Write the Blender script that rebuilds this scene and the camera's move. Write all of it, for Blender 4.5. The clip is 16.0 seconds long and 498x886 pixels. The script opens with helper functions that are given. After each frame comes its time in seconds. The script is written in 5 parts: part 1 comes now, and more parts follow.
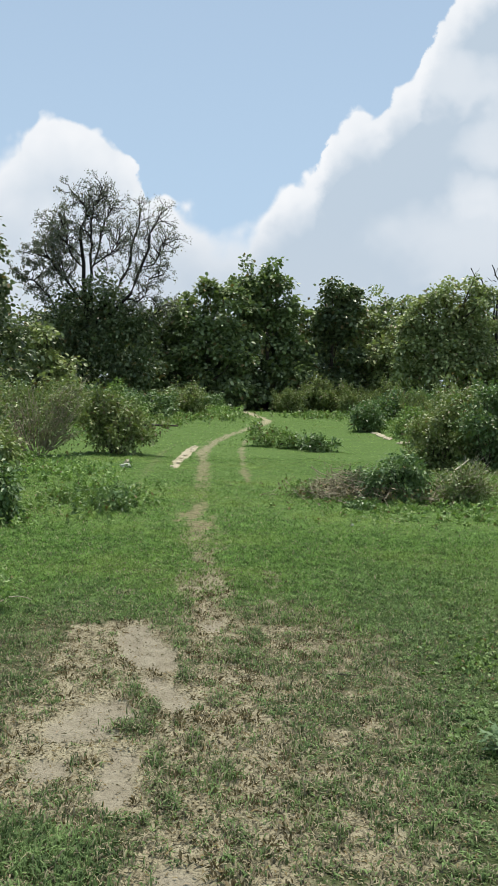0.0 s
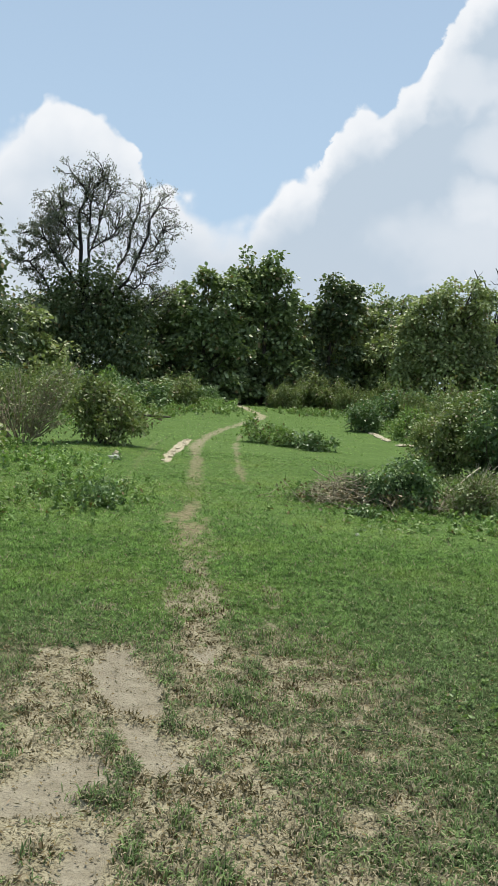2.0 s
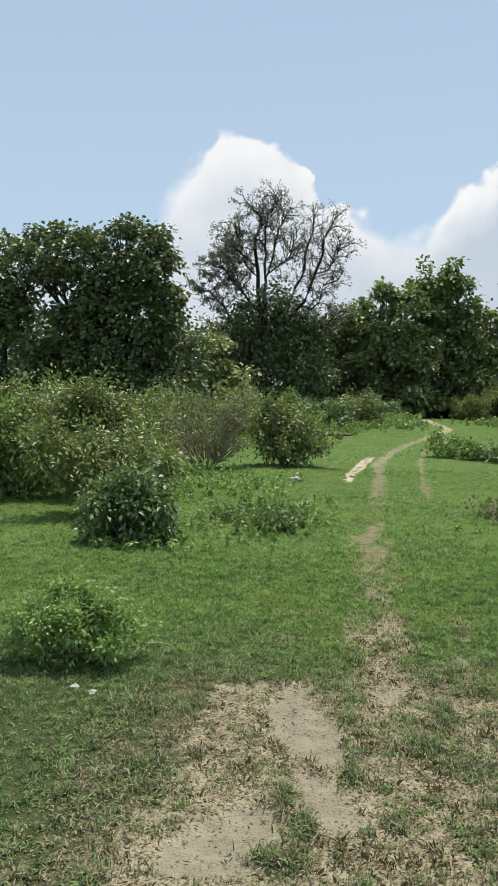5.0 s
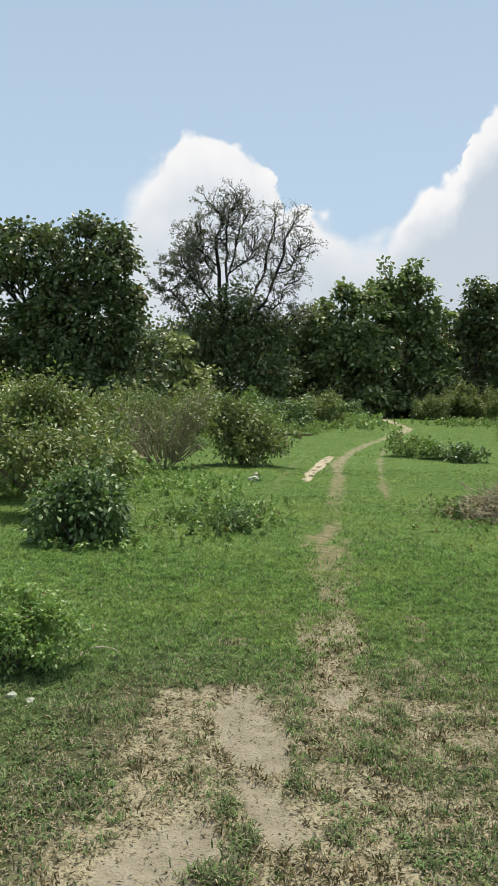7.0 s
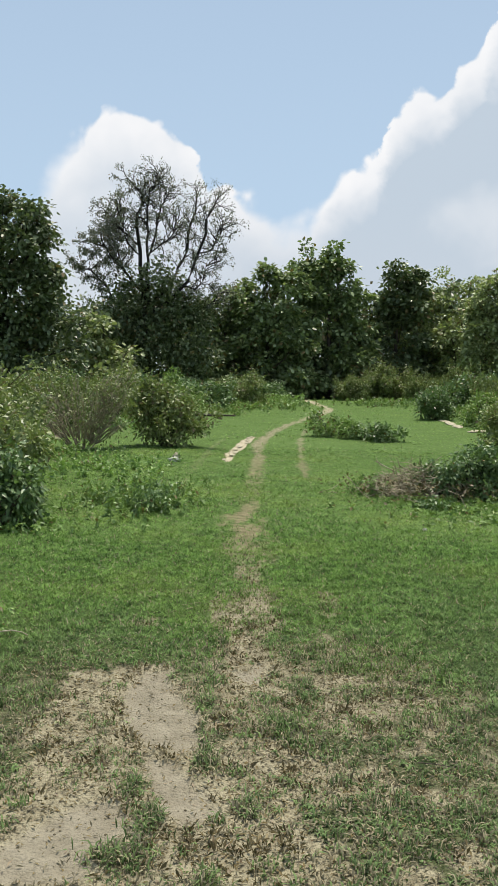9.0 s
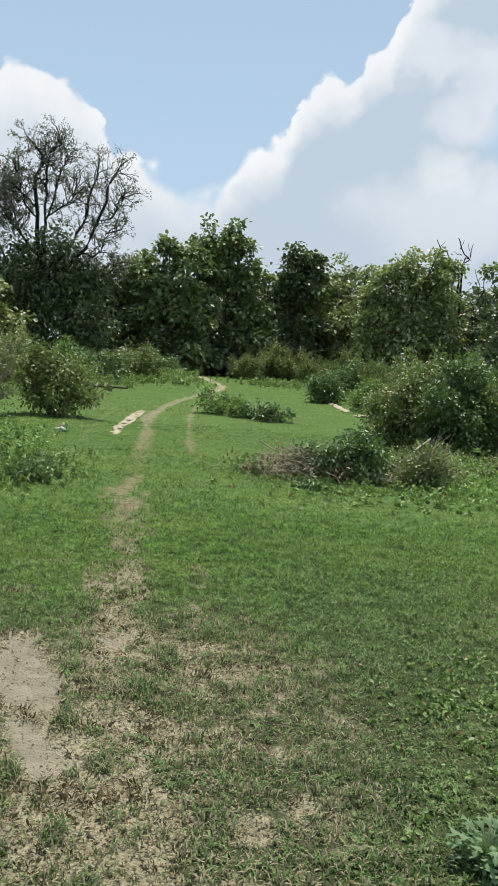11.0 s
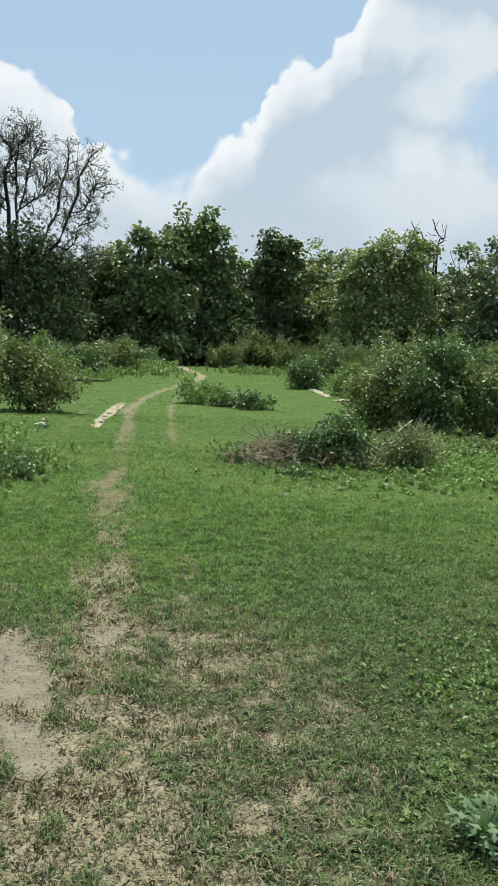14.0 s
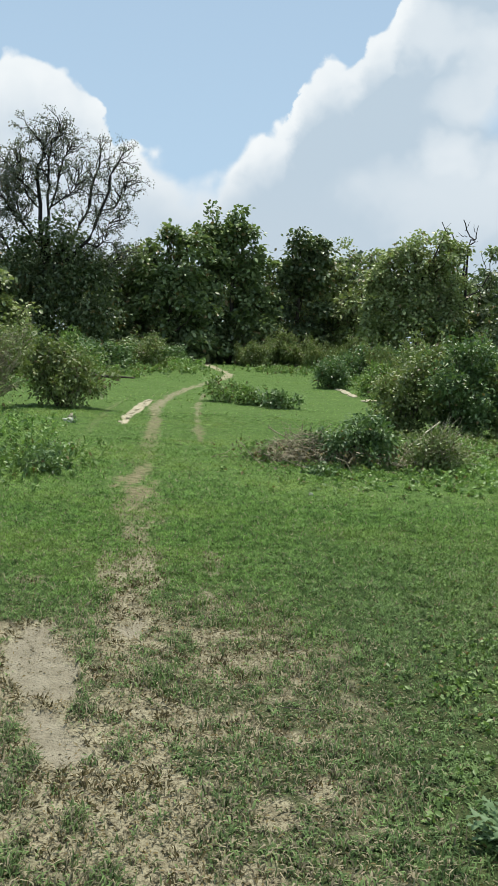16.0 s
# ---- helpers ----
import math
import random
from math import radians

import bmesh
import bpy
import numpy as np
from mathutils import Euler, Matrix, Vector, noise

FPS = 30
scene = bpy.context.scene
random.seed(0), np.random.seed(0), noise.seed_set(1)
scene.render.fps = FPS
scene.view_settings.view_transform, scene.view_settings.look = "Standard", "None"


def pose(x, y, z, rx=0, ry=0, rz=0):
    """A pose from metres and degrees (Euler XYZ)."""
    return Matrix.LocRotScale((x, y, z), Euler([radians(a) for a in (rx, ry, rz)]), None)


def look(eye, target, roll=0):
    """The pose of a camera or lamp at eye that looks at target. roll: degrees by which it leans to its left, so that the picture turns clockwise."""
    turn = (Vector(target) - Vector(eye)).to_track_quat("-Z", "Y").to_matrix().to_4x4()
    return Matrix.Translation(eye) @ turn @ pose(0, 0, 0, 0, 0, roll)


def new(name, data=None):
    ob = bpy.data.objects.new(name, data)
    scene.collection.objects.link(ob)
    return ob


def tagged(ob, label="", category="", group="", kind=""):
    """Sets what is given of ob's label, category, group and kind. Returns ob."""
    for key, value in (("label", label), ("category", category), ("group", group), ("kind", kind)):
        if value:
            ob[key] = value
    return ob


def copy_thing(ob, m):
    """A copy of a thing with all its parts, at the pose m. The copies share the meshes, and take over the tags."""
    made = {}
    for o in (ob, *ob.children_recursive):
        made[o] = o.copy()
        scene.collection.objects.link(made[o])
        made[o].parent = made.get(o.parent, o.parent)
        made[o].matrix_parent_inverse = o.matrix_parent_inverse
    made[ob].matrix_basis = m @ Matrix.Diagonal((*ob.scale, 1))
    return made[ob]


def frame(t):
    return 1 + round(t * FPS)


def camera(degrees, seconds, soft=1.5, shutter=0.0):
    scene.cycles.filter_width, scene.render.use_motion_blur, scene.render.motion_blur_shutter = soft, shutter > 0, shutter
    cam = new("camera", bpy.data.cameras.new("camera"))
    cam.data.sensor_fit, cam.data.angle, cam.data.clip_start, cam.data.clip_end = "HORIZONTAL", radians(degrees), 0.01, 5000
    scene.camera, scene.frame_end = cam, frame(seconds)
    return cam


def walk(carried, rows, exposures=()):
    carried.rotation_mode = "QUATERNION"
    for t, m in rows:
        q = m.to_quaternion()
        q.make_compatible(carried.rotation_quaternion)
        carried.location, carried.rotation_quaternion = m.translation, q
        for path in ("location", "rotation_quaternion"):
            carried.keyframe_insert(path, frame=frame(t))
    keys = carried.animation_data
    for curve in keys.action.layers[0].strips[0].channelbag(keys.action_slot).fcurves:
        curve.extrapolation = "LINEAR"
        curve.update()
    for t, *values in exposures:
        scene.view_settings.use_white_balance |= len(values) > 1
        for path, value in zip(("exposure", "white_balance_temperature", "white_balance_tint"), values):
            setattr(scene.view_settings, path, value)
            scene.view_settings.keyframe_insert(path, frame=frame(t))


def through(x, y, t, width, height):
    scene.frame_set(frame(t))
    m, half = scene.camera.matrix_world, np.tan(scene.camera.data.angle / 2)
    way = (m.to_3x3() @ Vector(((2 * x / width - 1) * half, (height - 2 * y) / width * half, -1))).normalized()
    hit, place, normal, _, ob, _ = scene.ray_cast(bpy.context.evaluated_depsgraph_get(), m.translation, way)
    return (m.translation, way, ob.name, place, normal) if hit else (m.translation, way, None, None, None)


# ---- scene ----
cam = camera(33.7, 16.0, soft=1.0)
PATH = [
    (0, (0.014, -0.538, 1.402), (0.03, 1.457, 1.259), 1.5),
    (0.5, (0.03, -0.335, 1.389), (0.057, 1.66, 1.246), 1.6),
    (1, (0.059, -0.143, 1.384), (0.059, 1.852, 1.24), 2.2),
    (1.5, (-0.01, 0.017, 1.385), (-0.001, 2.011, 1.226), 3.8),
    (2, (-0.068, 0.151, 1.382), (-0.029, 2.144, 1.226), 4.1),
    (2.5, (-0.025, 0.279, 1.387), (0.0, 2.273, 1.23), 3.7),
    (3, (0.041, 0.374, 1.393), (0.003, 2.368, 1.244), 3.4),
    (3.5, (0.06, 0.408, 1.388), (-0.117, 2.395, 1.248), 1.9),
    (4, (0.021, 0.399, 1.387), (-0.317, 2.366, 1.251), 0.5),
    (4.2, (0.001, 0.385, 1.389), (-0.395, 2.341, 1.253), 0.1),
    (6.3, (-0.019, 0.453, 1.404), (-0.413, 2.41, 1.283), 1.2),
    (6.5, (-0.003, 0.477, 1.394), (-0.371, 2.439, 1.275), 1.2),
    (7, (0.035, 0.531, 1.371), (-0.285, 2.501, 1.242), 0.6),
    (7.5, (0.069, 0.548, 1.356), (-0.199, 2.524, 1.205), 0.5),
    (8, (0.103, 0.56, 1.355), (-0.063, 2.547, 1.195), 0.3),
    (8.2, (0.096, 0.566, 1.352), (-0.051, 2.554, 1.192), 0.2),
    (10.3, (0.153, 0.475, 1.366), (0.087, 2.462, 1.145), 2.9),
    (10.5, (0.176, 0.436, 1.379), (0.192, 2.423, 1.154), 3.4),
    (11, (0.189, 0.418, 1.378), (0.312, 2.402, 1.158), 4.1),
    (11.5, (0.193, 0.417, 1.369), (0.335, 2.4, 1.151), 4.0),
    (12, (0.203, 0.408, 1.36), (0.385, 2.387, 1.13), 3.9),
    (12.5, (0.205, 0.416, 1.361), (0.413, 2.39, 1.12), 3.1),
    (13, (0.195, 0.442, 1.376), (0.397, 2.416, 1.132), 2.0),
    (13.5, (0.183, 0.45, 1.371), (0.364, 2.426, 1.127), 1.5),
    (14, (0.184, 0.44, 1.373), (0.352, 2.417, 1.127), 2.1),
    (14.5, (0.181, 0.439, 1.372), (0.336, 2.418, 1.125), 2.4),
    (15, (0.185, 0.434, 1.37), (0.317, 2.414, 1.121), 2.7),
    (15.5, (0.178, 0.426, 1.372), (0.306, 2.407, 1.122), 3.0),
    (16, (0.176, 0.434, 1.367), (0.282, 2.415, 1.116), 2.9),
]
walk(cam, [(t, look(eye, target, roll)) for t, eye, target, roll in PATH],
     [(0, 0.0, 6500, 10), (3.5, 0.0, 6500, 10), (6.5, 0.03, 6800, 11), (8.2, 0.02, 6700, 11), (10.5, 0.0, 6550, 10), (13, 0.0, 6450, 7), (16, 0.0, 6450, 7)])

# ---- world, sun ----
SUN_EL, SUN_AZ = radians(73), radians(18)      # azimuth from +y towards +x
sun_way = Vector((math.sin(SUN_AZ) * math.cos(SUN_EL), math.cos(SUN_AZ) * math.cos(SUN_EL), math.sin(SUN_EL)))
sun = new("sun", bpy.data.lights.new("sun", "SUN"))
sun.data.energy, sun.data.angle, sun.data.color = 4.6, radians(0.53), (1.0, 0.95, 0.87)
sun.matrix_world = look(sun_way * 50, (0, 0, 0))


class Nodes:
    """A small wrapper that builds a node tree."""

    def __init__(self, tree):
        self.tree = tree

    def add(self, kind, **props):
        n = self.tree.nodes.new(kind)
        for key, value in props.items():
            setattr(n, key, value)
        return n

    def put(self, socket, value):
        if isinstance(value, bpy.types.NodeSocket):
            self.tree.links.new(value, socket)
        elif value is not None:
            socket.default_value = value

    def math(self, op, a, b=None, c=None, clamp=False):
        n = self.add("ShaderNodeMath", operation=op, use_clamp=clamp)
        for s, v in zip(n.inputs, (a, b, c)):
            self.put(s, v)
        return n.outputs[0]

    def mix(self, fac, a, b, blend="MIX"):
        n = self.add("ShaderNodeMix", data_type="RGBA", blend_type=blend)
        self.put(n.inputs[0], fac), self.put(n.inputs[6], a), self.put(n.inputs[7], b)
        return n.outputs[2]

    def noise(self, vector, scale, detail=3.0, rough=0.55, distort=0.0):
        n = self.add("ShaderNodeTexNoise")
        self.put(n.inputs["Vector"], vector)
        n.inputs["Scale"].default_value, n.inputs["Detail"].default_value = scale, detail
        n.inputs["Roughness"].default_value, n.inputs["Distortion"].default_value = rough, distort
        return n.outputs[0]

    def smooth(self, value, low, high, to_low=0.0, to_high=1.0):
        n = self.add("ShaderNodeMapRange", interpolation_type="SMOOTHSTEP")
        for s, v in zip(n.inputs, (value, low, high, to_low, to_high)):
            self.put(s, v)
        return n.outputs[0]

    def ramp(self, fac, stops):
        n = self.add("ShaderNodeValToRGB")
        self.put(n.inputs[0], fac)
        e = n.color_ramp.elements
        while len(e) < len(stops):
            e.new(0.5)
        for el, (p, v) in zip(e, stops):
            el.position = p
            el.color = (v, v, v, 1) if isinstance(v, float) else (*v, 1)
        return n.outputs[0]


def build_world():
    """A hazy blue sky with two banks of cumulus."""
    world = bpy.data.worlds.new("sky")
    world.use_nodes = True
    scene.world = world
    world.node_tree.nodes.clear()
    N = Nodes(world.node_tree)
    sky = N.add("ShaderNodeTexSky", sky_type="NISHITA", sun_disc=False, sun_elevation=SUN_EL, sun_rotation=SUN_AZ,
                air_density=1.0, dust_density=1.6, ozone_density=1.2)
    way = N.add("ShaderNodeTexCoord").outputs["Generated"]
    sep = N.add("ShaderNodeSeparateXYZ")
    N.put(sep.inputs[0], way)
    x, y, z = sep.outputs
    ahead = N.math("MAXIMUM", y, 0.15)
    u0, v0 = N.math("DIVIDE", x, ahead), N.math("DIVIDE", z, ahead)
    flat = N.add("ShaderNodeCombineXYZ")
    N.put(flat.inputs[0], u0), N.put(flat.inputs[1], v0)
    flat = flat.outputs[0]
    warp = N.add("ShaderNodeTexNoise")
    N.put(warp.inputs["Vector"], flat)
    warp.inputs["Scale"].default_value, warp.inputs["Detail"].default_value = 22.0, 4.0
    push = N.add("ShaderNodeVectorMath", operation="MULTIPLY_ADD")
    N.put(push.inputs[0], warp.outputs["Color"])
    push.inputs[1].default_value, push.inputs[2].default_value = (0.035, 0.035, 0), (-0.0175, -0.0175, 0)
    bent_flat = N.add("ShaderNodeVectorMath", operation="ADD")
    N.put(bent_flat.inputs[0], flat), N.put(bent_flat.inputs[1], push.outputs[0])
    bent_flat = bent_flat.outputs[0]

    def billow(scale):
        b = N.add("ShaderNodeTexVoronoi", feature="SMOOTH_F1")
        N.put(b.inputs["Vector"], bent_flat)
        b.inputs["Scale"].default_value, b.inputs["Smoothness"].default_value = scale, 0.35
        return b.outputs["Distance"]

    b1, b2, b3 = billow(13.0), billow(30.0), billow(70.0)
    fine = N.noise(flat, 45.0, 4.0, 0.6)
    soft = N.noise(flat, 6.0, 4.0, 0.55)
    shift = N.math("ADD", N.math("MULTIPLY", N.math("SUBTRACT", b1, 0.40), 0.034), N.math("MULTIPLY", N.math("SUBTRACT", b2, 0.4), 0.026))
    shift = N.math("ADD", shift, N.math("MULTIPLY", N.math("SUBTRACT", b3, 0.4), 0.010))
    u = N.math("ADD", u0, N.math("MULTIPLY", N.math("SUBTRACT", fine, 0.5), 0.02))
    v = N.math("ADD", v0, shift)
    # the height of the clouds' upper edge along the horizon
    edge_at = N.math("MULTIPLY_ADD", u, 1.0, 0.5)
    edge = N.ramp(edge_at, [(0.0, 0.215), (0.13, 0.21), (0.165, 0.225), (0.185, 0.268), (0.213, 0.292), (0.238, 0.314), (0.262, 0.324), (0.295, 0.321),
                            (0.335, 0.306), (0.358, 0.288), (0.378, 0.246), (0.41, 0.230), (0.47, 0.198), (0.50, 0.200), (0.535, 0.24),
                            (0.577, 0.262), (0.596, 0.312), (0.625, 0.342), (0.655, 0.345), (0.672, 0.372), (0.697, 0.39), (0.72, 0.45), (0.76, 0.50),
                            (0.82, 0.56), (1.0, 0.60)])
    depth = N.math("SUBTRACT", edge, v)
    crisp = N.math("ADD", N.smooth(u0, -0.37, -0.25, 0.12, 0.010), N.smooth(N.math("ABSOLUTE", N.math("ADD", u0, 0.02)), 0.02, 0.07, 0.03, 0.0))
    mask = N.smooth(depth, 0.0, crisp)
    # openings inside the right bank
    hole_u = N.math("DIVIDE", N.math("SUBTRACT", u0, 0.40), 0.10)
    hole_v = N.math("DIVIDE", N.math("SUBTRACT", v, 0.275), 0.06)
    hole = N.math("ADD", N.math("MULTIPLY", hole_u, hole_u), N.math("MULTIPLY", hole_v, hole_v))
    hole = N.smooth(N.math("ADD", hole, N.math("MULTIPLY", N.math("SUBTRACT", soft, 0.5), 1.6)), 0.55, 1.25, 0.75, 0.0)
    mask = N.math("MULTIPLY", mask, N.math("SUBTRACT", 1.0, hole))
    # brightness of the cloud: bright rims, greyer inside, with billows and a few brighter puffs
    inside = N.smooth(depth, 0.012, 0.085)
    lumps = N.math("ADD", N.math("MULTIPLY", b1, 0.55), N.math("MULTIPLY", b2, 0.45))
    grey = N.math("MULTIPLY", inside, N.smooth(u0, -0.16, 0.08, 0.5, 1.0))
    grey = N.math("ADD", grey, N.math("MULTIPLY", N.math("SUBTRACT", lumps, 0.42), 0.7), clamp=True)
    for pu, pv, ru, rv in ((0.307, 0.300, 0.05, 0.028), (0.278, 0.237, 0.03, 0.022), (0.355, 0.355, 0.07, 0.03), (0.32, 0.185, 0.13, 0.04), (0.235, 0.38, 0.05, 0.03)):
        a, b = N.math("DIVIDE", N.math("SUBTRACT", u, pu), ru), N.math("DIVIDE", N.math("SUBTRACT", v, pv), rv)
        q = N.math("ADD", N.math("MULTIPLY", a, a), N.math("MULTIPLY", b, b))
        q = N.smooth(N.math("ADD", q, N.math("MULTIPLY", N.math("SUBTRACT", soft, 0.5), 1.5)), -0.2, 2.6, 0.5, 0.0)
        grey = N.math("MULTIPLY", grey, N.math("SUBTRACT", 1.0, q))
    low = N.smooth(v0, 0.08, 0.24, 0.0, 1.0)
    cloud = N.mix(grey, (0.93, 0.95, 0.975, 1), (0.53, 0.63, 0.735, 1))
    cloud = N.mix(low, N.mix(0.5, cloud, (0.58, 0.655, 0.74, 1)), cloud)
    # the clear part, with haze towards the horizon
    clear = N.add("ShaderNodeVectorMath", operation="SCALE")
    N.put(clear.inputs[0], sky.outputs[0])
    clear.inputs["Scale"].default_value = SKY_GAIN
    clear = N.mix(N.smooth(z, 0.02, 0.75, 0.92, 0.5), clear.outputs[0], (0.50, 0.675, 0.865, 1))
    front = N.smooth(y, 0.15, 0.35)
    # elsewhere a scattered, broken cover
    spread = N.noise(way, 3.0, 5.0, 0.55)
    other = N.smooth(spread, 0.50, 0.66, 0.0, 0.85)
    mask = N.math("ADD", N.math("MULTIPLY", mask, front), N.math("MULTIPLY", other, N.math("SUBTRACT", 1.0, front)))
    cloud = N.mix(front, (0.78, 0.81, 0.86, 1), cloud)
    colour = N.mix(mask, clear, cloud)
    back = N.add("ShaderNodeBackground")
    N.put(back.inputs[0], colour)
    back.inputs[1].default_value = 1.0
    N.put(N.add("ShaderNodeOutputWorld").inputs[0], back.outputs[0])


SKY_GAIN = 0.10
build_world()


# ---- materials ----
def material(name):
    m = bpy.data.materials.new(name)
    m.use_nodes = True
    m.node_tree.nodes.clear()
    return m, Nodes(m.node_tree)


def finish(N, shader):
    N.put(N.add("ShaderNodeOutputMaterial").inputs[0], shader)


def principled(N, colour, rough=0.8, spec=0.3, bump=None, depth=0.01, strength=0.6):
    p = N.add("ShaderNodeBsdfPrincipled")
    N.put(p.inputs["Base Color"], colour), N.put(p.inputs["Roughness"], rough)
    p.inputs["Specular IOR Level"].default_value = spec
    if bump is not None:
        b = N.add("ShaderNodeBump")
        b.inputs["Strength"].default_value, b.inputs["Distance"].default_value = strength, depth
        N.put(b.inputs["Height"], bump)
        N.put(p.inputs["Normal"], b.outputs[0])
    return p.outputs[0]


def leaf_material(name, dark, light, dry=(0.20, 0.15, 0.06), dry_share=0.04, rough=0.42, spec=0.5, through=0.3, patch=1.2):
    """Leaves that differ one from another and from bough to bough, and let some light through."""
    m, N = material(name)
    rnd = N.add("ShaderNodeNewGeometry").outputs["Random Per Island"]
    where = N.add("ShaderNodeTexCoord").outputs["Object"]
    bough = N.noise(where, patch, 2.0)
    mixed = N.math("ADD", N.math("MULTIPLY", rnd, 0.6), N.math("MULTIPLY", bough, 0.55), clamp=True)
    colour = N.mix(mixed, (*dark, 1), (*light, 1))
    again = N.math("FRACT", N.math("MULTIPLY", rnd, 37.7))
    colour = N.mix(N.math("LESS_THAN", again, dry_share), colour, (*dry, 1))
    # one leaf in ten paler: some undersides, and glints put into the colour
    pale = N.math("LESS_THAN", N.math("FRACT", N.math("MULTIPLY", rnd, 91.3)), 0.10)
    colour = N.mix(N.math("MULTIPLY", pale, 0.7), colour, (light[0] * 1.35, light[1] * 1.2, light[2] * 1.4, 1))
    p = principled(N, colour, rough, spec)
    t = N.add("ShaderNodeBsdfTranslucent")
    N.put(t.inputs[0], N.mix(1.0, colour, (1.1, 1.25, 0.7, 1), "MULTIPLY"))
    mx = N.add("ShaderNodeMixShader")
    mx.inputs[0].default_value = through
    N.put(mx.inputs[1], p), N.put(mx.inputs[2], t.outputs[0])
    finish(N, mx.outputs[0])
    return m


def grass_material(name, dark, light, straw):
    m, N = material(name)
    rnd = N.add("ShaderNodeNewGeometry").outputs["Random Per Island"]
    where = N.add("ShaderNodeTexCoord").outputs["Object"]
    area, lump, tuft = N.noise(where, 0.7, 3.0), N.noise(where, 7.0, 3.0), N.noise(where, 26.0, 2.0)
    mixed = N.math("ADD", N.math("MULTIPLY", rnd, 0.34), N.math("MULTIPLY", N.smooth(lump, 0.36, 0.64), 0.30))
    mixed = N.math("ADD", mixed, N.math("MULTIPLY", N.smooth(tuft, 0.38, 0.62), 0.42), clamp=True)
    colour = N.mix(mixed, (*dark, 1), (*light, 1))
    colour = N.mix(N.smooth(area, 0.45, 0.68, 0.0, 0.4), colour, (light[0] * 1.25, light[1] * 0.95, light[2], 1))
    # near grass: deep green, with shaded gaps and pale highlights put into the range
    deep_shaded = N.add("ShaderNodeAttribute", attribute_name="deep_shaded").outputs["Fac"]
    colour = N.mix(deep_shaded, colour, N.mix(mixed, (0.014, 0.034, 0.010, 1), (0.25, 0.345, 0.145, 1)))
    dry = N.add("ShaderNodeAttribute", attribute_name="dry").outputs["Fac"]
    again = N.math("FRACT", N.math("MULTIPLY", rnd, 53.3))
    third = N.math("FRACT", N.math("MULTIPLY", rnd, 191.9))
    colour = N.mix(N.math("LESS_THAN", again, dry), colour, N.mix(N.math("GREATER_THAN", third, 0.55), (*straw, 1), (0.148, 0.135, 0.083, 1)))
    p = principled(N, colour, 0.6, 0.18)
    t = N.add("ShaderNodeBsdfTranslucent")
    N.put(t.inputs[0], colour)
    mx = N.add("ShaderNodeMixShader")
    mx.inputs[0].default_value = 0.3
    N.put(mx.inputs[1], p), N.put(mx.inputs[2], t.outputs[0])
    finish(N, mx.outputs[0])
    return m


def rough_material(name, dark, light, scale=6.0, rough=0.85, depth=0.01):
    """Bark, stone and dry wood: two scales of mottling with relief."""
    m, N = material(name)
    where = N.add("ShaderNodeTexCoord").outputs["Object"]
    a, b = N.noise(where, scale, 4.0), N.noise(where, scale * 7, 4.0)
    fac = N.smooth(N.math("ADD", N.math("MULTIPLY", a, 0.6), N.math("MULTIPLY", b, 0.4)), 0.35, 0.65)
    finish(N, principled(N, N.mix(fac, (*dark, 1), (*light, 1)), rough, 0.25, b, depth))
    return m


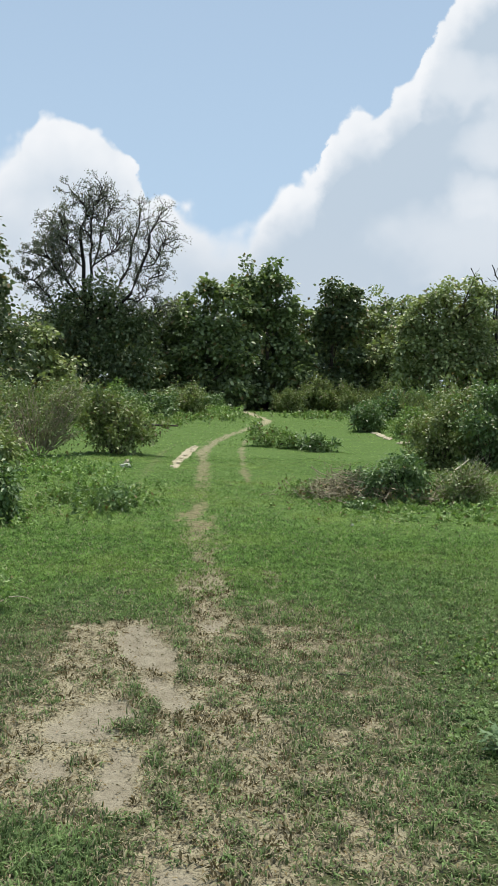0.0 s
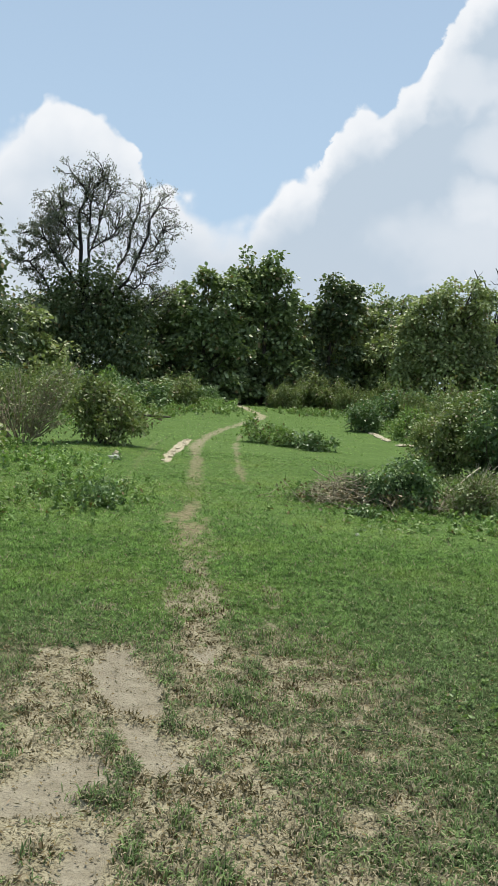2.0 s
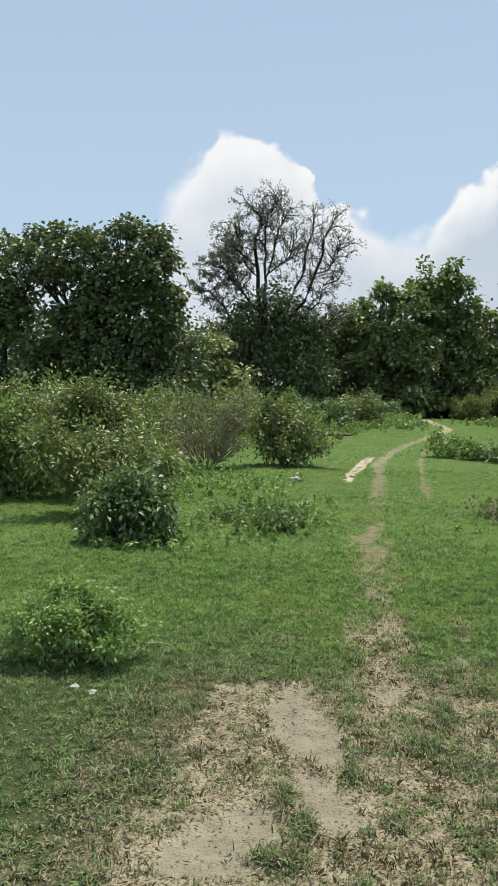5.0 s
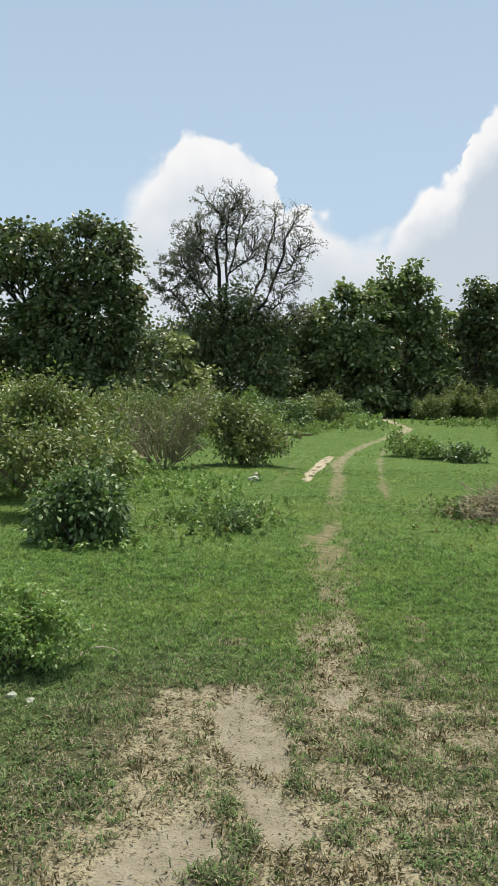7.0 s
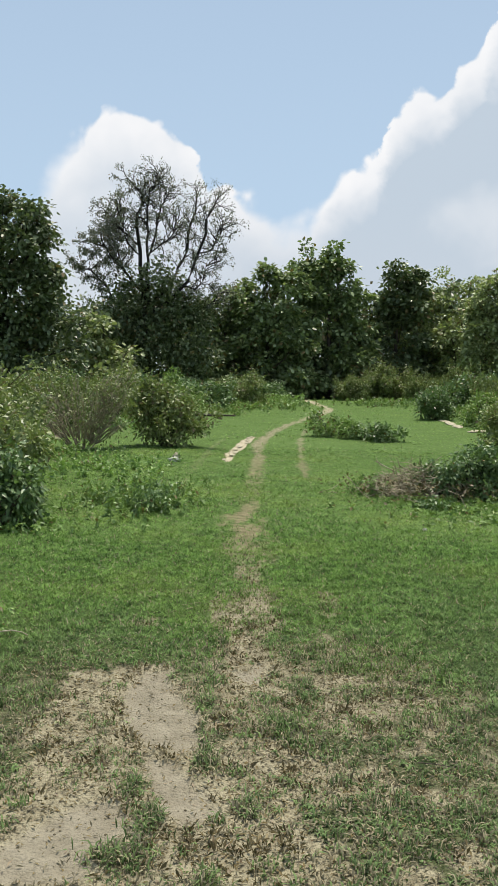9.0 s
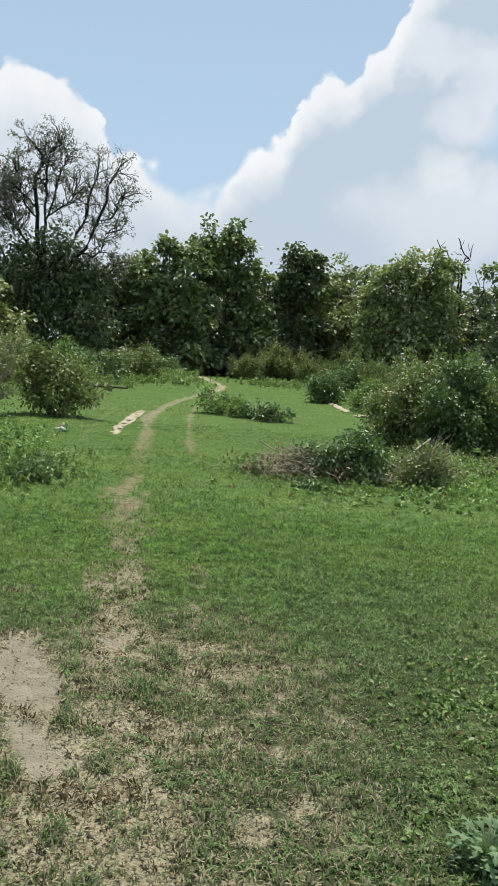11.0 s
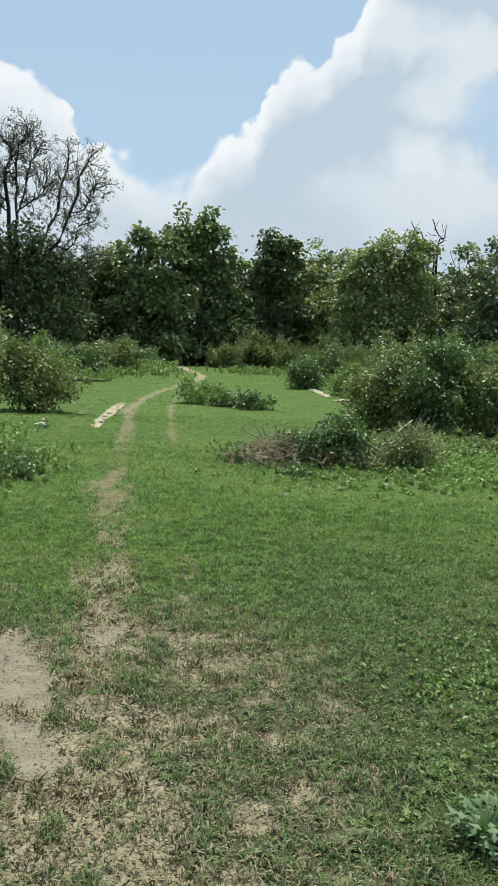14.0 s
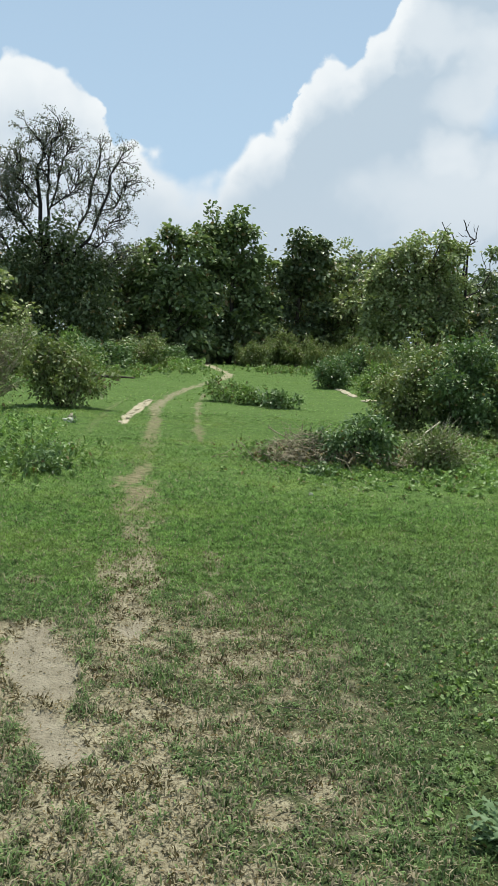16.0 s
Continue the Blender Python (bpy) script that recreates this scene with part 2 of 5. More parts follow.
def ground_material():
    m, N = material("meadow_soil")
    where = N.add("ShaderNodeTexCoord").outputs["Object"]
    bare = N.add("ShaderNodeAttribute", attribute_name="bare").outputs["Fac"]
    pale = N.add("ShaderNodeAttribute", attribute_name="pale").outputs["Fac"]
    n1, n2, n3 = N.noise(where, 1.3, 4.0), N.noise(where, 14.0, 5.0), N.noise(where, 90.0, 3.0)
    soil = N.mix(N.smooth(n2, 0.3, 0.7), (0.272, 0.240, 0.15, 1), (0.388, 0.350, 0.228, 1))
    soil = N.mix(N.smooth(n3, 0.45, 0.75), soil, (0.125, 0.105, 0.064, 1))
    soil = N.mix(N.smooth(n1, 0.45, 0.7, 0.0, 0.35), soil, (0.31, 0.275, 0.185, 1))
    clear = N.add("ShaderNodeAttribute", attribute_name="clear").outputs["Fac"]
    soil = N.mix(N.math("MULTIPLY", clear, 0.75), soil, N.mix(N.smooth(n2, 0.3, 0.7), (0.242, 0.214, 0.155, 1), (0.302, 0.270, 0.20, 1)))
    ruddy = N.add("ShaderNodeAttribute", attribute_name="ruddy").outputs["Fac"]
    soil = N.mix(N.math("MULTIPLY", ruddy, 0.75), soil, N.mix(N.smooth(n2, 0.3, 0.7), (0.132, 0.113, 0.052, 1), (0.243, 0.208, 0.11, 1)))
    soil = N.mix(pale, soil, N.mix(N.smooth(n2, 0.35, 0.6), (0.36, 0.31, 0.20, 1), (0.52, 0.465, 0.33, 1)))
    sward_share = N.add("ShaderNodeAttribute", attribute_name="sward_share").outputs["Fac"]
    # brown-green thatch under the near turf, darkened for the shade between blades
    shaded_thatch = N.mix(N.smooth(n2, 0.3, 0.7), (0.028, 0.042, 0.014, 1), (0.085, 0.092, 0.04, 1))
    shaded_thatch = N.mix(N.smooth(n3, 0.4, 0.7, 0.0, 0.7), shaded_thatch, (0.018, 0.024, 0.009, 1))
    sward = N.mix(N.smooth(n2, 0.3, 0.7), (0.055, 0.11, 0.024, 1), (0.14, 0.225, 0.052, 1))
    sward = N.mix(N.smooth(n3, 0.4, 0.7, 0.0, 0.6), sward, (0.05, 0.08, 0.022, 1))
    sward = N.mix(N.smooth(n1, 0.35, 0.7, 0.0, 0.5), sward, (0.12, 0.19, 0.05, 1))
    sward = N.mix(sward_share, shaded_thatch, sward)
    edge = N.math("ADD", bare, N.math("MULTIPLY", N.math("SUBTRACT", n2, 0.5), 0.55))
    colour = N.mix(N.smooth(edge, 0.12, 0.6), sward, soil)
    relief = N.math("ADD", N.math("MULTIPLY", n2, 0.6), N.math("MULTIPLY", n3, 0.5))
    finish(N, principled(N, colour, 0.95, 0.15, relief, 0.03, 1.0))
    return m


GROUND = ground_material()
TURF = grass_material("turf_blades", (0.020, 0.058, 0.011), (0.255, 0.435, 0.10), (0.38, 0.335, 0.21))
TEAK = leaf_material("broad_leaves", (0.024, 0.050, 0.020), (0.32, 0.40, 0.17), rough=0.42, spec=0.5, through=0.22, patch=0.5)
DARKLEAF = leaf_material("dark_leaves", (0.017, 0.036, 0.017), (0.21, 0.265, 0.118), rough=0.42, spec=0.45, through=0.18, patch=0.5)
YELLOWLEAF = leaf_material("yellowish_leaves", (0.050, 0.085, 0.026), (0.41, 0.47, 0.21), dry_share=0.05, rough=0.42, spec=0.45, through=0.24, patch=0.5)
SPARSE = leaf_material("sparse_leaves", (0.055, 0.070, 0.045), (0.17, 0.195, 0.13), dry_share=0.06, through=0.2)
SHRUB = leaf_material("shrub_leaves", (0.055, 0.120, 0.026), (0.26, 0.365, 0.115), dry_share=0.05, spec=0.35, through=0.28)
SHRUB_DARK = leaf_material("dark_shrub_leaves", (0.028, 0.066, 0.020), (0.19, 0.285, 0.105), dry_share=0.02, spec=0.45, through=0.24)
SHRUB_OLIVE = leaf_material("olive_shrub_leaves", (0.048, 0.078, 0.022), (0.27, 0.325, 0.12), dry=(0.20, 0.16, 0.09), dry_share=0.06, spec=0.35, through=0.24)
WEED = leaf_material("weed_leaves", (0.085, 0.175, 0.042), (0.31, 0.44, 0.145), dry_share=0.03, through=0.36)
GREYWEED = leaf_material("grey_green_leaves", (0.07, 0.135, 0.05), (0.22, 0.32, 0.15), dry_share=0.0, through=0.25, rough=0.6)
DEADLEAF = leaf_material("dead_leaves", (0.066, 0.058, 0.034), (0.29, 0.252, 0.15), dry_share=0.3, through=0.1, rough=0.8)
WITHERED = leaf_material("withered_grass", (0.048, 0.040, 0.019), (0.19, 0.155, 0.078), dry=(0.28, 0.23, 0.13), dry_share=0.15, through=0.1, rough=0.85, spec=0.2)
BARK = rough_material("bark", (0.045, 0.035, 0.028), (0.14, 0.115, 0.09), 5.0)
BARK_DARK = rough_material("dark_bark", (0.02, 0.018, 0.016), (0.055, 0.048, 0.042), 5.0)
TWIG = rough_material("dry_twigs", (0.19, 0.155, 0.105), (0.52, 0.45, 0.32), 12.0)
PALEWOOD = rough_material("bleached_wood", (0.36, 0.31, 0.22), (0.56, 0.50, 0.38), 10.0)
CRUMB = rough_material("soil_crumb", (0.142, 0.12, 0.075), (0.262, 0.225, 0.145), 9.0)
STONE = rough_material("pale_stone", (0.30, 0.27, 0.18), (0.50, 0.45, 0.32), 6.0)
WHITESTONE = rough_material("whitish_stone", (0.32, 0.34, 0.26), (0.54, 0.56, 0.46), 14.0)


# ---- mesh helpers ----
def lattice(seed):
    return np.random.default_rng(seed).random((256, 256))


LATTICES = [lattice(11 + k) for k in range(6)]


def value_noise(x, y, k=0):
    x, y = np.asarray(x, float), np.asarray(y, float)
    i, j = np.floor(x).astype(int), np.floor(y).astype(int)
    a, b = x - i, y - j
    a, b = a * a * (3 - 2 * a), b * b * (3 - 2 * b)
    g = LATTICES[k]
    i0, i1, j0, j1 = i % 256, (i + 1) % 256, j % 256, (j + 1) % 256
    return (g[i0, j0] * (1 - a) + g[i1, j0] * a) * (1 - b) + (g[i0, j1] * (1 - a) + g[i1, j1] * a) * b


def fbm(x, y, scale, octaves=4, k=0):
    total, amp, norm = 0.0, 1.0, 0.0
    for o in range(octaves):
        total = total + amp * value_noise(x * scale + 17.3 * o, y * scale - 9.1 * o, k)
        norm, amp, scale = norm + amp, amp * 0.55, scale * 2.03
    return total / norm


def step(v, lo, hi):
    t = np.clip((v - lo) / (hi - lo), 0, 1)
    return t * t * (3 - 2 * t)


def make_mesh(name, verts, faces, mat, attributes=(), smooth=False):
    """A mesh from arrays; faces is one array of triangles or quads, or a list of such arrays."""
    me = bpy.data.meshes.new(name)
    faces = [np.asarray(f) for f in (faces if isinstance(faces, list) else [faces]) if len(f)]
    verts = np.asarray(verts, dtype=np.float32)
    loops = np.concatenate([f.ravel() for f in faces])
    sizes = np.concatenate([np.full(len(f), f.shape[1]) for f in faces])
    me.vertices.add(len(verts))
    me.vertices.foreach_set("co", verts.ravel())
    me.loops.add(len(loops))
    me.loops.foreach_set("vertex_index", loops.astype(np.int32))
    me.polygons.add(len(sizes))
    me.polygons.foreach_set("loop_start", np.concatenate([[0], np.cumsum(sizes)[:-1]]).astype(np.int32))
    if smooth:
        me.polygons.foreach_set("use_smooth", np.ones(len(sizes), dtype=bool))
    for key, values in attributes:
        me.attributes.new(key, "FLOAT", "POINT").data.foreach_set("value", np.asarray(values, dtype=np.float32))
    me.update()
    me.validate()
    me.materials.append(mat)
    return me


def part(name, mesh, parent, label="", kind=""):
    ob = new(name, mesh)
    ob.parent = parent
    return tagged(ob, label, kind=kind)


def thing(name, place, label, category, group="", kind=""):
    ob = new(name)
    ob.location = place
    return tagged(ob, label, category, group, kind)


def unit(a):
    return a / np.maximum(np.linalg.norm(a, axis=-1, keepdims=True), 1e-9)


class Soup:
    """Gathers tubes and leaves into one mesh."""

    def __init__(self):
        self.v, self.t, self.q, self.n = [], [], [], 0

    def put(self, verts, tris=None, quads=None):
        if tris is not None and len(tris):
            self.t.append(np.asarray(tris) + self.n)
        if quads is not None and len(quads):
            self.q.append(np.asarray(quads) + self.n)
        self.v.append(np.asarray(verts, float))
        self.n += len(verts)

    def tube(self, points, radii, sides=6):
        p = np.asarray(points, float)
        r = np.asarray(radii, float)
        d = unit(np.gradient(p, axis=0))
        side = unit(np.cross(d, np.where(np.abs(d[:, 2:3]) > 0.9, [[1.0, 0, 0]], [[0, 0, 1.0]])))
        other = np.cross(d, side)
        a = np.linspace(0, 2 * np.pi, sides, endpoint=False)
        ring = p[:, None] + r[:, None, None] * (np.cos(a)[None, :, None] * side[:, None] + np.sin(a)[None, :, None] * other[:, None])
        k = np.arange(len(p) - 1)[:, None] * sides
        s, e = np.arange(sides)[None], (np.arange(sides)[None] + 1) % sides
        quads = np.stack([k + s, k + e, k + sides + e, k + sides + s], -1).reshape(-1, 4)
        self.put(ring.reshape(-1, 3), quads=quads)

    def leaves(self, at, out, length, width, rng, tilt=0.55, fold=0.12, droop=0.2):
        """Folded pointed leaves at the places, growing along out, faces more or less upwards."""
        n = len(at)
        size = rng.uniform(0.65, 1.2, (n, 1))
        axis = unit(unit(out) + rng.normal(0, 0.55, (n, 3)) - [0, 0, droop])
        up = unit(np.array([[0, 0, 1.0]]) + rng.normal(0, tilt, (n, 3)))
        side = unit(np.cross(axis, up))
        normal = np.cross(side, axis)
        L, W = length * size, width * size
        base = at
        tip = base + axis * L - np.array([[0, 0, 1.0]]) * L * 0.15
        mid = base + axis * L * 0.5 + normal * W * fold
        verts = np.stack([base, mid + side * W / 2, tip, mid - side * W / 2], 1).reshape(-1, 3)
        k = np.arange(n)[:, None] * 4
        self.put(verts, tris=np.concatenate([k + [[0, 1, 2]], k + [[0, 2, 3]]]))

    def round_leaves(self, at, out, length, width, rng, tilt=0.5, fold=0.12, droop=0.1):
        """Broad rounded leaves, folded along the midrib."""
        n = len(at)
        size = rng.uniform(0.65, 1.25, (n, 1))
        axis = unit(unit(out) + rng.normal(0, 0.5, (n, 3)) - [0, 0, droop])
        up = unit(np.array([[0, 0, 1.0]]) + rng.normal(0, tilt, (n, 3)))
        side = unit(np.cross(axis, up))
        normal = np.cross(side, axis)
        L, W = length * size, width * size
        a, b = at + axis * L * 0.3 + normal * W * fold, at + axis * L * 0.72 + normal * W * fold * 0.6 - [0, 0, 0.03]
        tip = at + axis * L - np.array([[0, 0, 1.0]]) * L * 0.18
        v = np.stack([at, a + side * W * 0.45, b + side * W * 0.42, tip, b - side * W * 0.42, a - side * W * 0.45], 1).reshape(-1, 3)
        k = np.arange(n)[:, None] * 6
        self.put(v, quads=np.concatenate([k + [[0, 1, 2, 3]], k + [[0, 3, 4, 5]]]))

    def mesh(self, name, mat, smooth=False):
        faces = []
        if self.t:
            faces.append(np.concatenate(self.t))
        if self.q:
            faces.append(np.concatenate(self.q))
        return make_mesh(name, np.concatenate(self.v), faces, mat, smooth=smooth)


def bent(a, b, rng, wave=0.08, steps=6, lift=0.0):
    """A wavering line from a to b."""
    a, b = np.asarray(a, float), np.asarray(b, float)
    t = np.linspace(0, 1, steps)[:, None]
    far = np.linalg.norm(b - a)
    off = np.cumsum(rng.normal(0, wave * far / steps ** 0.5, (steps, 3)), 0)
    off = off - t * off[-1]
    line = a + (b - a) * t + off * np.sin(np.pi * np.clip(t, 0, 1)) ** 0.5
    line[:, 2] += lift * far * np.sin(np.pi * t[:, 0])
    line[0], line[-1] = a, b
    return line


# ---- ground ----
# the wheel track: x, y, half width
RUT_A = [(-0.17, 4.0, 0.17), (-0.21, 5.2, 0.15), (-0.23, 6.0, 0.16), (-0.38, 7.0, 0.22), (-0.44, 7.8, 0.23), (-0.47, 9.5, 0.13), (-0.61, 12.8, 0.13), (-0.78, 16.0, 0.14),
         (-0.66, 19.0, 0.14), (-0.36, 22.0, 0.14), (0.70, 28.4, 0.24), (1.0, 31.5, 0.22), (0.5, 37, 0.25), (0.0, 41.6, 0.3), (0.3, 60, 0.3)]
RUT_B = [(0.12, 10.9, 0.05), (0.08, 12.2, 0.12), (0.02, 14.5, 0.09), (0.0, 16.2, 0.12), (0.03, 18.5, 0.10), (0.1, 20.5, 0.05)]
RUT_C = [(-1.28, 9.2, 0.05), (-1.46, 12.0, 0.09), (-1.58, 15.0, 0.12), (-1.5, 18.0, 0.05)]
PALE_STRIP = [(-1.08, 13.0, 0.05), (-1.13, 14.2, 0.11), (-1.10, 15.6, 0.13), (-1.03, 17.8, 0.09)]
# the bare patch, and the trodden band beside it
PATCH = [(-0.94, 4.12), (-0.52, 4.27), (-0.40, 4.03), (-0.30, 3.75), (-0.26, 3.40), (-0.18, 3.05), (-0.25, 2.7), (-0.24, 2.15), (-0.32, 2.06), (-0.66, 2.14), (-0.85, 2.05), (-0.95, 2.5), (-0.89, 3.0), (-0.91, 3.6)]
BAND = [(-0.30, 4.55), (-0.06, 4.5), (0.04, 4.14), (-0.06, 3.9), (0.06, 3.4), (0.17, 3.1), (0.13, 2.6), (0.12, 2.15), (0.0, 1.9), (0.05, 1.4), (-0.36, 1.4), (-0.31, 1.85), (-0.23, 2.2), (-0.24, 2.7), (-0.2, 3.4), (-0.3, 3.8), (-0.26, 4.15)]
# trodden soil with hardly a blade on it
CLEAR = [[(-0.63, 4.18), (-0.50, 4.20), (-0.42, 3.92), (-0.31, 3.72), (-0.27, 3.45), (-0.44, 3.42), (-0.58, 3.6), (-0.66, 3.9)],
         [(-0.50, 3.42), (-0.36, 3.36), (-0.18, 3.11), (-0.13, 2.98), (-0.25, 2.93), (-0.40, 3.16)],
         [(-0.64, 3.0), (-0.46, 3.06), (-0.39, 2.9), (-0.50, 2.63), (-0.76, 2.56), (-0.76, 2.78)],
         [(-0.46, 2.56), (-0.37, 2.5), (-0.32, 2.25), (-0.37, 2.03), (-0.48, 2.14)],
         [(-0.72, 2.45), (-0.60, 2.45), (-0.56, 2.3), (-0.72, 2.25)],
         [(-0.24, 4.2), (-0.10, 4.35), (-0.05, 4.2), (-0.12, 4.08)],
         [(-0.20, 1.75), (-0.05, 1.8), (-0.05, 1.6), (-0.22, 1.6)]]
# small bare spots: centre, half axes, strength
SPOTS = [(-0.74, 4.88, 0.10, 0.12, 0.85), (0.25, 3.92, 0.08, 0.13, 0.85), (0.20, 4.12, 0.09, 0.10, 0.8), (0.62, 3.80, 0.07, 0.22, 0.75), (0.43, 2.68, 0.09, 0.10, 0.8), (0.36, 2.36, 0.10, 0.12, 0.8),
         (0.05, 3.40, 0.10, 0.08, 0.7), (0.08, 3.02, 0.08, 0.08, 0.7), (0.25, 5.35, 0.07, 0.34, 0.5), (0.44, 2.0, 0.10, 0.10, 0.7), (0.30, 3.15, 0.07, 0.08, 0.5), (-0.60, 5.5, 0.1, 0.12, 0.4), (0.22, 4.65, 0.07, 0.3, 0.5), (-0.40, 5.3, 0.06, 0.4, 0.6), (-0.76, 7.2, 0.10, 0.08, 0.6)]
# green clumps that stand in the bare patch
CLUMPS = [(-0.45, 3.12, 0.025, 0.09), (-0.36, 2.93, 0.04, 0.09), (-0.41, 2.74, 0.09, 0.06), (-0.23, 3.33, 0.05, 0.05), (-0.06, 3.03, 0.045, 0.07), (-0.29, 3.83, 0.025, 0.07), (-0.28, 2.45, 0.035, 0.12), (-0.15, 2.62, 0.04, 0.07), (-0.02, 2.35, 0.05, 0.08),
          (0.02, 3.62, 0.09, 0.10), (-0.19, 2.12, 0.035, 0.07), (-0.66, 1.85, 0.20, 0.16), (-0.45, 1.75, 0.14, 0.18)]


def near_line(x, y, line):
    best = np.full(np.shape(x), -9.0)
    for (x0, y0, w0), (x1, y1, w1) in zip(line, line[1:]):
        dx, dy = x1 - x0, y1 - y0
        t = np.clip(((x - x0) * dx + (y - y0) * dy) / (dx * dx + dy * dy), 0, 1)
        d = np.hypot(x - x0 - t * dx, y - y0 - t * dy)
        best = np.maximum(best, 1 - d / (w0 + t * (w1 - w0)))
    return best


def inward(x, y, outline):
    """Metres inside an outline on the ground; negative outside."""
    x, y = np.asarray(x, float), np.asarray(y, float)
    far = np.full(np.shape(x), 1e9)
    odd = np.zeros(np.shape(x), bool)
    for (x0, y0), (x1, y1) in zip(outline, outline[1:] + outline[:1]):
        dx, dy = x1 - x0, y1 - y0
        t = np.clip(((x - x0) * dx + (y - y0) * dy) / (dx * dx + dy * dy), 0, 1)
        far = np.minimum(far, np.hypot(x - x0 - t * dx, y - y0 - t * dy))
        if y0 != y1:
            odd ^= ((y0 > y) != (y1 > y)) & (x < x0 + (y - y0) * dx / (y1 - y0))
    return np.where(odd, far, -far)


def parched(x, y):
    """Where the turf is thin and half dry."""
    w = (fbm(x, y, 1.6, 3, 5) - 0.5) * 1.2
    edge = np.interp(y, [1.5, 2.5, 3.2, 4.4, 5.2], [0.95, 1.05, 1.1, 0.95, 0.6])
    return step(y + 1.2 + w, 0, 1.5) * step(5.5 - y + w * 1.5, 0, 2.2) * step(edge - x + w * 0.5, 0.0, 0.5) * step(x + 1.35 + w * 0.4, 0, 0.35)


def bareness(x, y):
    """How bare the soil is, from 0 (full sward) to 1."""
    x, y = np.asarray(x, float), np.asarray(y, float)
    wob = (fbm(x, y, 2.2, 4, 0) - 0.5) * 1.5
    fray = (fbm(x, y, 9.0, 3, 1) - 0.5) * 0.22 + (fbm(x, y, 30.0, 2, 3) - 0.5) * 0.10
    b = np.zeros(np.shape(x))
    near = y < 6.5
    b[near] = 0.98 * step(inward(x[near], y[near], PATCH) + fray[near], -0.03, 0.07)
    band = step(inward(x[near], y[near], BAND) + fray[near] * 1.2, -0.05, 0.08)
    b[near] = np.maximum(b[near], band * (0.62 + 0.36 * step(fbm(x, y, 7.0, 3, 4)[near], 0.36, 0.56)))
    for cx, cy, rx, ry, s in SPOTS:
        d = np.hypot((x - cx) / rx, (y - cy) / ry)
        b = np.maximum(b, s * step(1.25 - d + fray * 4.5 + wob * 0.3, 0.0, 0.8))
    a = near_line(x, y, RUT_A)
    fade = np.interp(y, [4.0, 4.6, 5.4, 6.0, 6.7, 7.2, 8.3, 9.2, 11, 14, 22, 30, 60], [0.9, 0.82, 0.68, 0.52, 0.44, 0.60, 0.55, 0.36, 0.38, 0.48, 0.44, 0.50, 0.7])
    ragged = (fbm(x, y * 0.35, 8.0, 3, 2) - 0.5) * (1.1 + 1.3 * step(12 - y, 0, 4))
    b = np.maximum(b, fade * step(a + wob * 0.5 + ragged, -0.5, 0.7))
    b = np.maximum(b, 0.9 * step(near_line(x, y, PALE_STRIP) + wob * 1.0, -0.1, 0.4))
    b = np.maximum(b, 0.42 * step(near_line(x, y, RUT_B) + wob * 1.3, -0.3, 0.9))
    b = np.maximum(b, 0.26 * step(near_line(x, y, RUT_C) + wob * 1.3, -0.3, 0.9))
    thin = parched(x, y)
    b = np.maximum(b, thin * (0.22 + 0.46 * step(fbm(x, y, 6.0, 3, 1), 0.42, 0.62)) * (1 - 0.25 * step(x, 0.3, 0.8)) * (0.4 + 0.6 * step(x, -1.0, -0.85)))
    for cx, cy, rx, ry in CLUMPS:
        b = b * (1 - 0.8 * step(1.2 - np.hypot((x - cx) / rx, (y - cy) / ry) + fray * 3, 0, 0.5))
    return np.clip(np.maximum(b, clearness(x, y)), 0, 1)


def clearness(x, y):
    """Spots of trodden soil with hardly a blade on it."""
    x, y = np.asarray(x, float), np.asarray(y, float)
    c = np.zeros(np.shape(x))
    near = (y < 4.6) & (y > 1.3) & (np.abs(x + 0.4) < 0.6)
    xn, yn = x[near], y[near]
    fray = (fbm(xn, yn, 12.0, 3, 3) - 0.5) * 0.10
    k = np.zeros(xn.shape)
    for outline in CLEAR:
        k = np.maximum(k, step(inward(xn, yn, outline) + fray, -0.015, 0.03))
    for cx, cy, rx, ry in CLUMPS:
        k = k * (1 - step(1.3 - np.hypot((xn - cx) / rx, (yn - cy) / ry), 0, 0.5))
    c[near] = k
    return c


def ground_height(x, y):
    x, y = np.asarray(x, float), np.asarray(y, float)
    near = step(60 - np.hypot(x, y), 0, 30)
    bare, hard = bareness(x, y), clearness(x, y)
    h = near * (0.03 * (fbm(x, y, 0.6, 3, 4) - 0.5) + 0.025 * (fbm(x, y, 4.0, 3, 5) - 0.5))
    h = h + step(7 - y, 0, 2) * bare * (1 - hard) * 0.018 * (fbm(x, y, 26.0, 2, 2) - 0.5)
    return h - (0.018 * bare + 0.012 * hard) * near


def graded(fine_lo, fine_hi, cell, lo, hi, grow=1.13):
    mid = list(np.arange(fine_lo, fine_hi, cell))
    up, s = [fine_hi], cell
    while up[-1] < hi:
        s *= grow
        up.append(up[-1] + s)
    down, s = [fine_lo], cell
    while down[-1] > lo:
        s *= grow
        down.append(down[-1] - s)
    return np.array(down[:0:-1] + mid + up)


